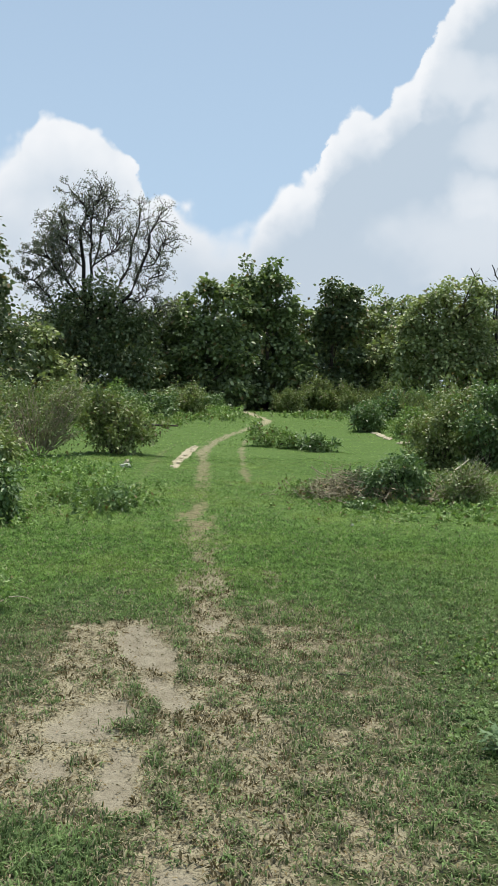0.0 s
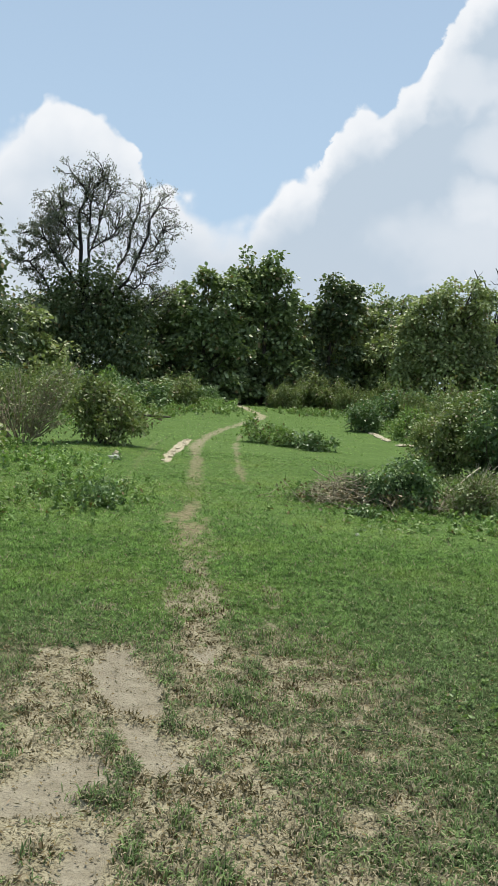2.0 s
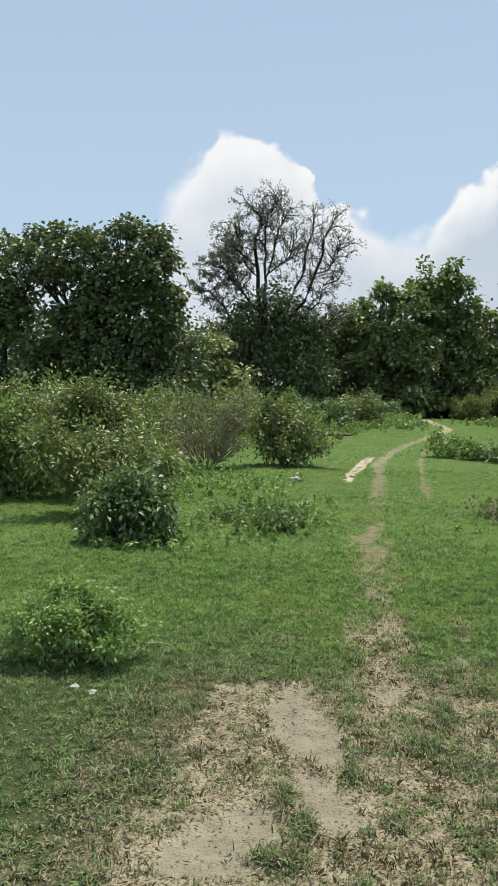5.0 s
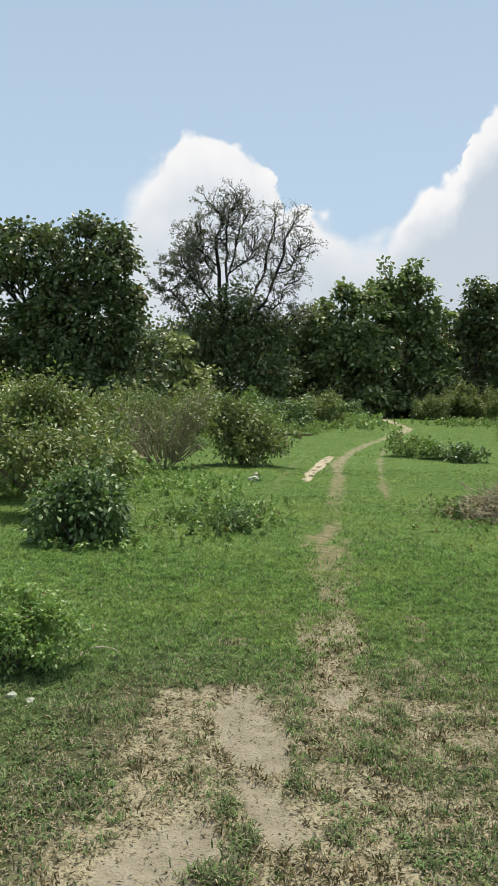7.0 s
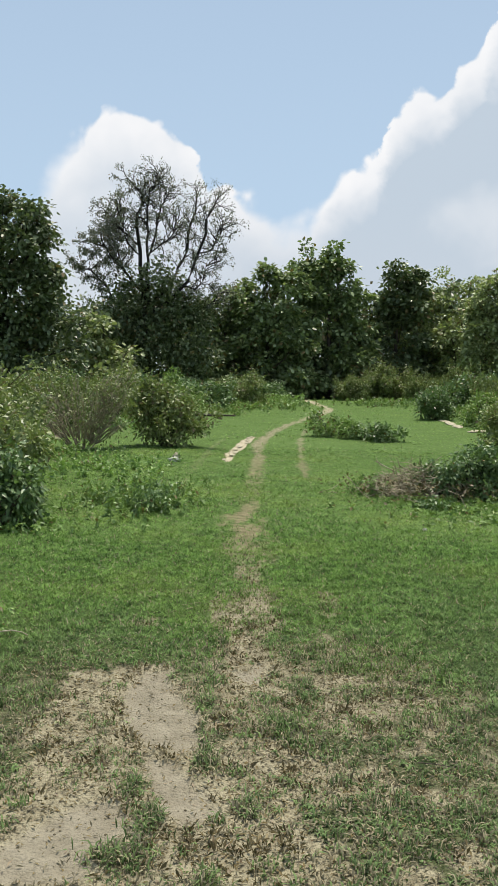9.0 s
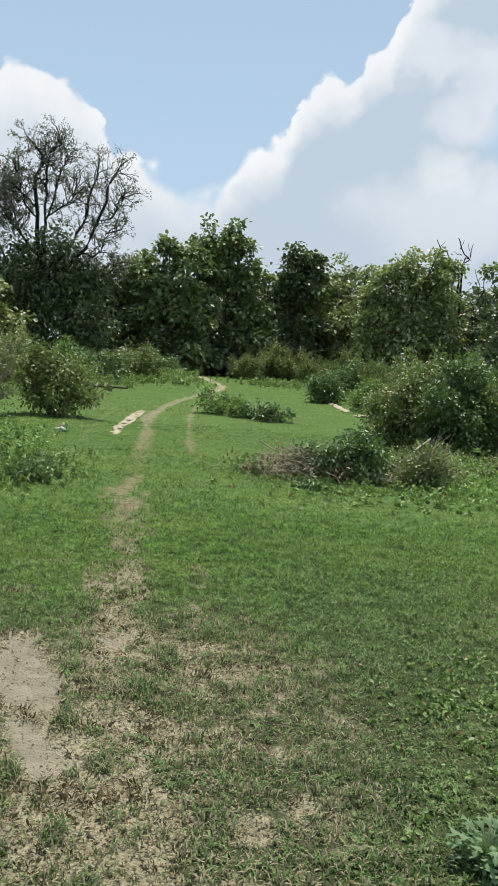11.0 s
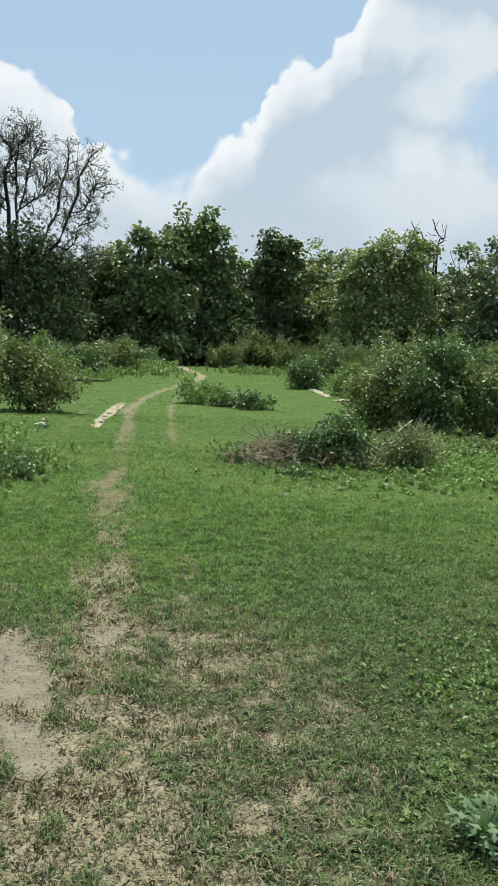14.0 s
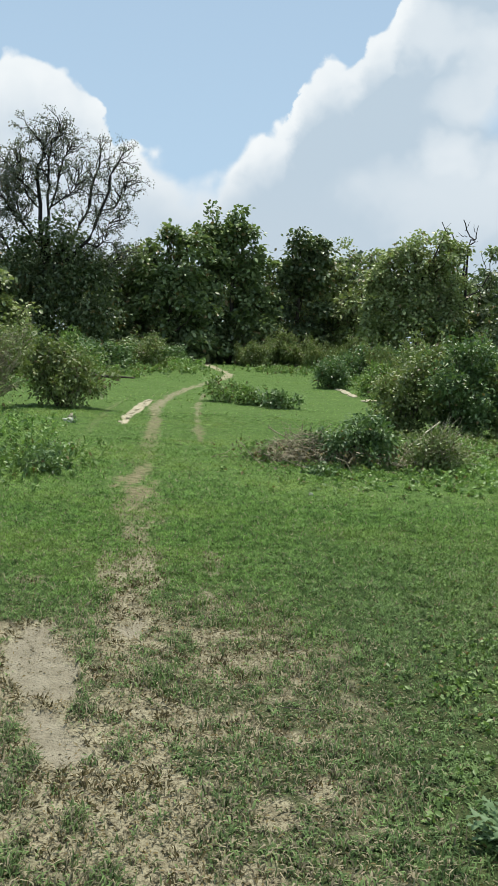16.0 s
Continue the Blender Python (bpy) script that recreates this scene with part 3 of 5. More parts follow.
def build_ground():
    xs, ys = graded(-1.3, 1.2, 0.02, -1600, 1600, 1.09), graded(1.4, 5.0, 0.02, -1600, 1600, 1.03)
    X, Y = np.meshgrid(xs, ys)
    n, m = X.shape
    x, y = X.ravel(), Y.ravel()
    i = np.arange(n * m).reshape(n, m)
    quads = np.stack([i[:-1, :-1], i[:-1, 1:], i[1:, 1:], i[1:, :-1]], -1).reshape(-1, 4)
    pale = np.clip(step(y, 19, 34) * step(near_line(x, y, RUT_A), -0.2, 0.4) * 0.45 + step(near_line(x, y, PALE_STRIP), -0.3, 0.2), 0, 1)
    # the reddish earth of the track past the patch
    ruddy = step(y, 5.5, 7.2) * (1 - 0.75 * step(y, 11, 17)) * (1 - pale)
    # ground close by takes the shade-darkened colour, farther off the green sward
    me = make_mesh("ground", np.stack([x, y, ground_height(x, y)], -1), quads, GROUND,
                   [("bare", bareness(x, y)), ("pale", pale), ("ruddy", ruddy), ("clear", clearness(x, y)), ("sward_share", 0.15 + 0.85 * step(y, 3.6, 7.0))], smooth=True)
    tagged(new("ground", me), "short green meadow with bare brown soil and wheel ruts", "ground", kind="structure")


build_ground()


def scatter(count, near, far, rng, half=0.60, turn=0.0):
    """Random places in a sector of the meadow, evenly by area."""
    d = np.sqrt(rng.uniform(near * near, far * far, count))
    a = rng.uniform(-half, half, count) + turn
    return 0.08 + d * np.sin(a), 0.1 + d * np.cos(a)


def blades(soup_v, soup_t, soup_d, x, y, height, width, lean, dry, rng, simple=False):
    """Grass blades: bent strips of three triangles, or single ones where they are far off."""
    n = len(x)
    if not n:
        return
    a = rng.uniform(0, 2 * np.pi, n)
    d = np.stack([np.cos(a), np.sin(a), np.zeros(n)], -1)
    s = np.stack([-np.sin(a + rng.normal(0, 0.7, n)), np.cos(a), np.zeros(n)], -1) * (width / 2)[:, None]
    base = np.stack([x, y, ground_height(x, y) - 0.004], -1)
    reach, up = (height * lean)[:, None], np.array([[0, 0, 1.0]])
    mid = base + d * reach * 0.35 + up * (height * 0.62)[:, None]
    tip = base + d * reach + up * (height * np.clip(1.05 - lean * 0.45, 0.25, 1))[:, None]
    start = sum(len(p) for p in soup_v)
    if simple:
        soup_v.append(np.stack([base - s, base + s, tip], 1).reshape(-1, 3))
        soup_t.append(np.arange(n)[:, None] * 3 + start + [[0, 1, 2]])
        soup_d.append(np.repeat(dry, 3))
        return
    v = np.stack([base - s * 0.7, base + s * 0.7, mid + s, mid - s, tip], 1).reshape(-1, 3)
    k = np.arange(n)[:, None] * 5 + start
    soup_t += [k + [[0, 1, 2]], k + [[0, 2, 3]], k + [[3, 2, 4]]]
    soup_v.append(v)
    soup_d.append(np.repeat(dry, 5))


def tufts(cx, cy, least, most, wide, rng):
    """Places of the blades of tufts: the tuft's number, x and y."""
    i = np.repeat(np.arange(len(cx)), rng.integers(least, most, len(cx)))
    w = rng.uniform(wide[0], wide[1], len(cx))[i]
    return i, cx[i] + rng.normal(0, 1, len(i)) * w, cy[i] + rng.normal(0, 1, len(i)) * w


def build_grass():
    rng = np.random.default_rng(5)
    v, t, d = [], [], []
    # short broad turf close by, in tufts with darker gaps
    x, y = scatter(700000, 1.5, 8.0, rng)
    r = np.hypot(x, y)
    b, c, p = bareness(x, y), clearness(x, y), parched(x, y)
    clump = fbm(x, y, 20.0, 2, 2)
    far_off = step(r, 4.5, 8.0)
    grow = (1 - p) * (0.35 + 0.75 * step(clump, 0.38, 0.60)) + p * (0.38 + 0.62 * step(clump, 0.42, 0.60))
    keep = rng.random(len(x)) < np.clip(1.12 - b * 1.35, 0.0, 1) * grow * (1 - 0.55 * far_off) * (1 - step(r, 6.6, 8.0)) * (1 - c)
    x, y, b, p, far_off, r = x[keep], y[keep], b[keep], p[keep], far_off[keep], r[keep]
    n = len(x)
    tall = (0.6 + 0.8 * fbm(x, y, 3.5, 3, 3)) * (0.6 + 0.7 * step(fbm(x, y, 20.0, 2, 2), 0.4, 0.66))
    h, w, lean = rng.uniform(0.010, 0.026, n) * tall * (1 + 0.4 * far_off), rng.uniform(0.0038, 0.0075, n) * (1 + 0.6 * far_off), rng.uniform(0.3, 1.5, n)
    dry = 0.05 + 0.25 * b + 0.58 * p * (1 - 0.35 * step(x, 0.3, 1.0))
    near = r < rng.uniform(2.8, 4.0, len(x))
    for pick, simple in ((near, False), (~near, True)):
        blades(v, t, d, x[pick], y[pick], h[pick], w[pick] * (1.4 if simple else 1), lean[pick], dry[pick], rng, simple)
    # green clumps in the bare patch
    for cx, cy, rx, ry in CLUMPS:
        n = int(48000 * rx * ry)
        x, y = cx + rng.normal(0, rx * 0.55, n), cy + rng.normal(0, ry * 0.55, n)
        blades(v, t, d, x, y, rng.uniform(0.018, 0.05, n), rng.uniform(0.003, 0.006, n), rng.uniform(0.2, 1.2, n), np.full(n, 0.42 if cy > 1.9 else 0.08), rng)
    # upright dark tufts in the thin turf
    cx, cy = scatter(5600, 1.6, 5.6, rng, 0.5)
    cb, cp = bareness(cx, cy), parched(cx, cy)
    keep = (rng.random(len(cx)) < (0.12 + 0.5 * step(fbm(cx, cy, 4.0, 2, 5), 0.45, 0.62)) * step(np.maximum(cp, cb), 0.1, 0.4) * np.clip(1.05 - 0.95 * cb, 0, 1)) & (clearness(cx, cy) < 0.2)
    cx, cy = cx[keep], cy[keep]
    i, x, y = tufts(cx, cy, 14, 55, (0.012, 0.032), rng)
    n = len(i)
    blades(v, t, d, x, y, rng.uniform(0.016, 0.044, n) * rng.uniform(0.7, 1.2, len(cx))[i], rng.uniform(0.0034, 0.0062, n), rng.uniform(0.15, 1.1, n), rng.uniform(0.15, 0.6, len(cx))[i], rng)
    # brighter leafy tufts scattered through the sward
    cx, cy = scatter(9000, 1.6, 7.0, rng, 0.58)
    keep = (rng.random(len(cx)) < 0.25 + 0.6 * step(fbm(cx, cy, 2.2, 3, 3), 0.45, 0.62)) & (bareness(cx, cy) < 0.45)
    cx, cy = cx[keep], cy[keep]
    i, x, y = tufts(cx, cy, 6, 16, (0.006, 0.016), rng)
    n = len(i)
    blades(v, t, d, x, y, rng.uniform(0.014, 0.030, n), rng.uniform(0.004, 0.0075, n), rng.uniform(0.5, 1.5, n), rng.uniform(0.0, 0.2, len(cx))[i], rng)
    # small tufts standing on the bare soil
    cx, cy = scatter(30000, 1.5, 6.2, rng)
    cb = bareness(cx, cy)
    keep = (cb > 0.3) & (rng.random(len(cx)) < 0.05 + 0.42 * step(fbm(cx, cy, 6.0, 2, 4), 0.42, 0.64)) & (clearness(cx, cy) < 0.3)
    cx, cy = cx[keep], cy[keep]
    i, x, y = tufts(cx, cy, 5, 18, (0.006, 0.016), rng)
    n = len(i)
    blades(v, t, d, x, y, rng.uniform(0.010, 0.032, n), rng.uniform(0.003, 0.0055, n), rng.uniform(0.3, 1.6, n), rng.uniform(0.1, 0.8, len(cx))[i], rng)
    # denser turf between
    x, y = scatter(300000, 3.6, 8.2, rng)
    r = np.hypot(x, y)
    b, p = bareness(x, y), parched(x, y)
    keep = rng.random(len(x)) < np.clip(1.05 - b * 1.4, 0, 1) * step(r, 3.5, 4.6) * (1 - step(r, 6.4, 8.2)) * (1 - 0.4 * p) * (0.45 + 0.6 * step(fbm(x, y, 12.0, 2, 3), 0.36, 0.62))
    x, y, b, p = x[keep], y[keep], b[keep], p[keep]
    n = len(x)
    blades(v, t, d, x, y, rng.uniform(0.016, 0.040, n) * (0.6 + 0.7 * fbm(x, y, 9.0, 2, 1)), rng.uniform(0.006, 0.011, n), rng.uniform(0.4, 1.7, n), 0.05 + 0.2 * b + 0.4 * p, rng, True)
    # the middle distance
    x, y = scatter(420000, 5.5, 15, rng)
    b = bareness(x, y)
    keep = rng.random(len(x)) < step(np.hypot(x, y), 5.3, 7.8) * np.clip(1.1 - b * 1.15, 0, 1) * (0.75 + 0.25 * step(fbm(x, y, 8.0, 2, 2), 0.35, 0.6))
    x, y, b = x[keep], y[keep], b[keep]
    n = len(x)
    tall = (0.4 + 0.8 * fbm(x, y, 0.9, 3, 3)) * (0.8 + 0.5 * step(fbm(x, y, 6.0, 3, 1), 0.42, 0.72)) * (1 - 0.4 * step(b, 0.1, 0.4))
    blades(v, t, d, x, y, rng.uniform(0.024, 0.056, n) * tall, rng.uniform(0.007, 0.013, n), rng.uniform(0.6, 2.2, n), 0.05 + 0.5 * b, rng, True)
    # coarser tufts that break up the middle sward
    cx, cy = scatter(15000, 4.4, 11, rng, 0.55)
    keep = (rng.random(len(cx)) < 0.2 + 0.7 * step(fbm(cx, cy, 1.8, 3, 5), 0.42, 0.62)) & (bareness(cx, cy) < 0.4)
    cx, cy = cx[keep], cy[keep]
    i, x, y = tufts(cx, cy, 6, 15, (0.012, 0.035), rng)
    n = len(i)
    blades(v, t, d, x, y, rng.uniform(0.026, 0.052, n) * rng.uniform(0.7, 1.25, len(cx))[i], rng.uniform(0.008, 0.014, n), rng.uniform(0.4, 1.6, n), rng.uniform(0.0, 0.2, len(cx))[i], rng, True)
    # the turf underfoot and to the sides
    x, y = scatter(110000, 0, 5.0, rng, math.pi)
    away = np.hypot(x - 0.08, y - 0.1)
    ahead = (np.abs(np.arctan2(x - 0.08, y - 0.1)) < 0.6) & (away > 1.5)
    keep = ~ahead & (rng.random(len(x)) < np.clip(1.1 - bareness(x, y) * 1.2, 0, 1))
    x, y = x[keep], y[keep]
    n = len(x)
    blades(v, t, d, x, y, rng.uniform(0.016, 0.036, n), rng.uniform(0.008, 0.014, n), rng.uniform(0.4, 1.7, n), 0.08 + 0.4 * parched(x, y), rng, True)
    # far meadow
    x, y = scatter(150000, 14.5, 46, rng, 0.52)
    b = bareness(x, y)
    keep = rng.random(len(x)) < np.clip(1.0 - b * 1.5, 0, 1)
    x, y, b = x[keep], y[keep], b[keep]
    n = len(x)
    tall = (0.3 + 0.9 * fbm(x, y, 0.5, 3, 3)) * (0.5 + 1.0 * step(fbm(x, y, 1.5, 3, 1), 0.4, 0.75))
    blades(v, t, d, x, y, rng.uniform(0.03, 0.075, n) * tall, rng.uniform(0.016, 0.03, n), rng.uniform(0.6, 2.2, n), 0.05 + 0.3 * b, rng, True)
    v = np.concatenate(v)
    # where that shaded range goes: the right, the left edge and close by
    deep_shaded = step(v[:, 0] + 0.8 * (fbm(v[:, 0], v[:, 1], 1.5, 3, 4) - 0.5), 0.1, 1.0) * step(7.0 - v[:, 1], 0, 3.5) * 0.75
    deep_shaded = np.maximum(deep_shaded, 0.4 * step(-0.75 - v[:, 0], 0, 0.4) * step(4.2 - v[:, 1], 0, 1.2))
    deep_shaded = np.maximum(deep_shaded, 0.72 * step(5.7 - v[:, 1] + 1.5 * (fbm(v[:, 0], v[:, 1], 2.0, 3, 2) - 0.5), 0, 2.4))
    me = make_mesh("grass", v, np.concatenate(t), TURF, [("dry", np.concatenate(d)), ("deep_shaded", deep_shaded)])
    tagged(new("grass", me), "short green meadow grass with dry straw-coloured blades", "grass", kind="stuff")


def build_withered():
    """Dark withered tufts on the bare soil."""
    rng = np.random.default_rng(26)
    cx, cy = scatter(16000, 1.5, 6.0, rng)
    keep = (bareness(cx, cy) > 0.45) & (rng.random(len(cx)) < 0.03 + 0.34 * step(fbm(cx, cy, 5.0, 3, 2), 0.44, 0.62)) & (clearness(cx, cy) < 0.25)
    i, x, y = tufts(cx[keep], cy[keep], 5, 15, (0.005, 0.020), rng)
    s = Soup()
    at = np.stack([x, y, ground_height(x, y) - 0.002], -1)
    out = np.stack([x - cx[keep][i], y - cy[keep][i], np.full(len(i), 0.011)], -1)
    s.leaves(at, out, 0.032, 0.008, rng, tilt=0.8, droop=-0.25)
    tagged(new("withered_tufts", s.mesh("withered_tufts", WITHERED)), "small dark withered grass tufts on bare soil", "dry grass", kind="stuff")


def build_litter():
    """Dead blades, leaf scraps and crumbs of soil lying on the bare ground."""
    rng = np.random.default_rng(6)
    x, y = scatter(130000, 1.5, 6.5, rng)
    keep = (rng.random(len(x)) < bareness(x, y) * 0.55 + 0.10 + 0.5 * parched(x, y)) & (rng.random(len(x)) < 1 - 0.8 * clearness(x, y))
    x, y = x[keep], y[keep]
    p = np.stack([x, y, ground_height(x, y) + rng.uniform(0.001, 0.006, len(x))], -1)
    s = Soup()
    s.leaves(p, rng.normal(0, 1, (len(x), 3)) * [1, 1, 0.15], 0.022, 0.006, rng, tilt=0.5, droop=0.0)
    tagged(new("plant_litter", s.mesh("plant_litter", DEADLEAF)), "withered brown plant scraps on the bare soil", "litter", kind="stuff")


build_litter()


def build_crumbs():
    """Small crumbs and clods of dry soil on the bare patch."""
    rng = np.random.default_rng(16)
    x, y = scatter(30000, 1.6, 6.0, rng)
    keep = (rng.random(len(x)) < step(bareness(x, y), 0.3, 0.8) * 0.8) & (rng.random(len(x)) < 1 - 0.85 * clearness(x, y))
    x, y = x[keep], y[keep]
    n = len(x)
    r = 0.0022 + 0.006 * rng.random(n) ** 3
    c = np.stack([x, y, ground_height(x, y) + r * 0.3], -1)
    corners = np.array([[1, 0, 0], [0, 1, 0], [-1, 0, 0], [0, -1, 0], [0, 0, 0.8], [0, 0, -0.6]])
    v = c[:, None] + corners[None] * r[:, None, None] * rng.uniform(0.6, 1.4, (n, 6, 1))
    f = np.array([[0, 1, 4], [1, 2, 4], [2, 3, 4], [3, 0, 4], [1, 0, 5], [2, 1, 5], [3, 2, 5], [0, 3, 5]])
    faces = (np.arange(n)[:, None, None] * 6 + f[None]).reshape(-1, 3)
    tagged(new("soil_crumbs", make_mesh("soil_crumbs", v.reshape(-1, 3), faces, CRUMB)), "small crumbs of dry brown soil", "soil", kind="stuff")


build_crumbs()
build_withered()
build_grass()


# ---- trees ----
def crown_points(lobes, count, clumps, size, rng, shell=0.55, fill=0.16):
    """Places of leaf clusters: rounded clumps of about that size set in the lobes (x, y, z, rx, ry, rz), leafy on their
    upper and outer side, with some fill between them; and the way out of each."""
    vol = np.array([(l[3] * l[4] * l[5]) ** 0.62 for l in lobes])

    def inside(n, low):
        L = np.array(lobes, float)[rng.choice(len(lobes), n, p=vol / vol.sum())]
        way = unit(rng.normal(0, 1, (n, 3)))
        r = rng.uniform(low ** 3, 1, (n, 1)) ** (1 / 3)
        return L[:, :3] + way * r * L[:, 3:], way

    c, out = inside(clumps, shell)
    big = size * rng.uniform(0.6, 1.35, clumps)
    pick = rng.choice(clumps, count, p=big ** 2 / (big ** 2).sum())
    way = unit(rng.normal(0, 1, (count, 3)) + out[pick] * 0.5 + [0, 0, 0.45])
    at = c[pick] + way * (big[pick] * rng.uniform(0.7, 1.05, count))[:, None] * [1, 1, 0.75]
    n = int(count * fill)
    at[:n], way[:n] = inside(n, 0.2)
    return at, way


def leafy_tree(name, place, lobes, trunk_top, trunk_r, label, leaf, wood, clusters=150, each=28, length=0.4, width=0.25, spread=0.38,
               seed=1, limbs=7, shell=0.5, droop=0.1, clumps=0, clump_size=0.48, group="trees of the wood's edge", lean=(0, 0)):
    """A tree with a tapered trunk, limbs, and a crown of leaf clusters on twigs. Lobes are given from the foot of the trunk."""
    rng = np.random.default_rng(seed)
    ob = thing(name, place, label, "tree", group)
    s = Soup()
    trunk_top *= 0.78
    top = np.array([lean[0], lean[1], trunk_top])
    line = bent((0, 0, -0.1), top, rng, 0.03, 7)
    s.tube(line, np.linspace(trunk_r, trunk_r * 0.35, 7), 8)
    part("trunk", s.mesh("trunk", wood, True), ob)
    at, way = crown_points(lobes, clusters, clumps or max(14, clusters // 7), clump_size, rng, shell)
    at[:, 2] = np.maximum(at[:, 2], 0.35)
    order = rng.permutation(len(at))
    for k in order[:limbs]:
        s = Soup()
        h = np.clip(at[k, 2] - rng.uniform(0.6, 1.6), 0.4, trunk_top * 0.95)
        f = h / trunk_top
        s.tube(bent(line[0] + (top - line[0]) * f, at[k], rng, 0.08, 6, -0.04), np.linspace(trunk_r * 0.42, 0.02, 6), 6)
        part("limb", s.mesh("limb", wood, True), ob)
    s = Soup()
    for k in order[limbs:]:
        if rng.random() < 0.22:
            a = np.array([0, 0, 1.0]) * np.clip(at[k, 2] - 0.8, 0.3, trunk_top)
            a = a * 0.45 + at[k] * 0.55 - [0, 0, 0.15]
            s.tube(bent(a, at[k], rng, 0.1, 4), np.linspace(0.025, 0.008, 4), 4)
    twigs = s.mesh("twig_spray", wood)
    i = np.repeat(np.arange(len(at)), int(each * 0.9))
    off = rng.normal(0, spread * 0.75, (len(i), 3)) * [1, 1, 0.65]
    s = Soup()
    (s.leaves if droop > 0.5 else s.round_leaves)(at[i] + off, way[i] * [0.9, 0.9, 0.4] + unit(off), length, width, rng, tilt=0.5, droop=droop)
    crown = part("crown", s.mesh("crown", leaf), ob)
    part("twig_spray", twigs, crown, kind="stuff")
    return ob


def spires(*rows):
    """Lobes stacked into pointed crowns: rows of (x, half width, low, high)."""
    out = []
    for x, w, low, high in rows:
        n = max(2, int((high - low) / 1.1))
        for k in range(n):
            f = (k + 0.5) / n
            ww = w * (1.08 - 0.62 * f ** 1.6)
            out.append((x, 0, low + (high - low) * f, ww, ww, (high - low) / n * 0.75))
    return out


TEAK_LABEL = "tall broad-leaved tree with dark glossy leaves"
leafy_tree("broadleaf_tree", (1.2, 45, 0), spires((-0.3, 2.2, 0.4, 5.9), (-1.2, 0.6, 4.2, 7.8), (-1.25, 0.42, 5.8, 8.1), (-1.25, 0.4, 6.2, 8.2), (-1.25, 0.34, 6.6, 8.3), (0.05, 0.55, 4.2, 7.7), (0.05, 0.4, 5.8, 8.0), (0.05, 0.36, 6.2, 8.0), (0.75, 0.6, 3.5, 7.1), (-0.55, 0.55, 4.5, 7.0), (1.5, 1.1, 0.4, 5.6), (-1.9, 1.1, 0.4, 5.6)), 7.0, 0.16,
           "tall broad-leaved tree with two leafy spires", TEAK, BARK, 640, 30, 0.25, 0.17, 0.26, 21, clump_size=0.36, clumps=120)
leafy_tree("broadleaf_tree", (-1.9, 43, 0), spires((0, 1.6, 0.3, 5.5), (0.0, 0.55, 4.2, 6.9), (0.0, 0.3, 5.5, 7.3), (0.0, 0.28, 5.8, 7.4), (-1.3, 1.2, 0.3, 5.4), (1.1, 1.1, 0.3, 5.7)), 6.0, 0.14, TEAK_LABEL + " and a single spire", TEAK, BARK, 480, 32, 0.24, 0.17, 0.26, 22)
leafy_tree("broadleaf_tree", (-4.2, 43.5, 0), spires((0, 1.5, 0.3, 5.2), (1.1, 1.2, 0.3, 5.4), (-1.0, 1.1, 0.3, 4.8)), 4.6, 0.12, "broad-leaved tree with a rounded dark crown", TEAK, BARK, 340, 32, 0.23, 0.17, 0.26, 23)
leafy_tree("broadleaf_tree", (5.0, 47, 0), [(0, 0, 5.9, 1.2, 1.2, 1.3), (0.5, 0, 5.2, 1.0, 1.1, 1.2), (-0.5, 0, 4.6, 1.2, 1.1, 1.4), (0.2, 0, 3.2, 1.7, 1.4, 1.6), (0, 0, 1.6, 1.8, 1.4, 1.4)], 6.6, 0.15, "slender dark broad-leaved tree with a rounded top", DARKLEAF, BARK, 400, 32, 0.22, 0.17, 0.26, 24)
leafy_tree("broadleaf_tree", (7.5, 51, 0), spires((0, 2.0, 0.4, 6.8), (0.1, 1.3, 4.0, 7.4), (1.4, 1.3, 0.4, 6.6), (-1.3, 1.2, 0.4, 6.2)), 6.4, 0.14, "lighter green tree behind the front row", YELLOWLEAF, BARK, 400, 32, 0.21, 0.15, 0.27, 25)
leafy_tree("broadleaf_tree", (9.6, 50, 0), spires((0, 1.6, 0.3, 6.6), (-1.0, 1.3, 0.3, 6.2), (1.1, 1.2, 0.3, 6.0)), 5.4, 0.12, "light green tree of middle height", YELLOWLEAF, BARK, 340, 32, 0.20, 0.14, 0.27, 26)
leafy_tree("broadleaf_tree", (10.5, 42, 0), [(-0.3, 0, 5.1, 1.3, 1.4, 1.9), (0.7, 0, 5.4, 1.1, 1.2, 2.0), (1.3, 0, 5.0, 0.8, 1.0, 2.1), (-1.2, 0, 4.2, 1.0, 1.2, 1.9), (-1.5, 0, 2.8, 1.0, 1.3, 1.8), (1.5, 0, 3.0, 1.1, 1.3, 1.9), (0, 0, 2.2, 2.2, 1.6, 1.9)], 6.0, 0.16,
           "wide yellowish-green tree with a domed crown", YELLOWLEAF, BARK, 820, 28, 0.19, 0.13, 0.26, 27, shell=0.6, clump_size=0.45, clumps=150)
leafy_tree("broadleaf_tree", (15.4, 47, 0), spires((0, 0.9, 0.5, 7.0), (0.9, 0.9, 0.4, 6.0), (-0.9, 0.9, 0.4, 4.8)), 6.0, 0.12, "narrow dark tree with drooping leaves", DARKLEAF, BARK, 170, 28, 0.36, 0.11, 0.26, 28, droop=0.9)
leafy_tree("broadleaf_tree", (17.6, 48, 0), spires((0, 1.8, 0.3, 7.6), (-1.2, 1.2, 0.3, 5.4), (1.3, 1.3, 0.3, 6.0)), 6.4, 0.14, "pointed mid-green tree of the wood", TEAK, BARK, 276, 32, 0.23, 0.17, 0.27, 29)
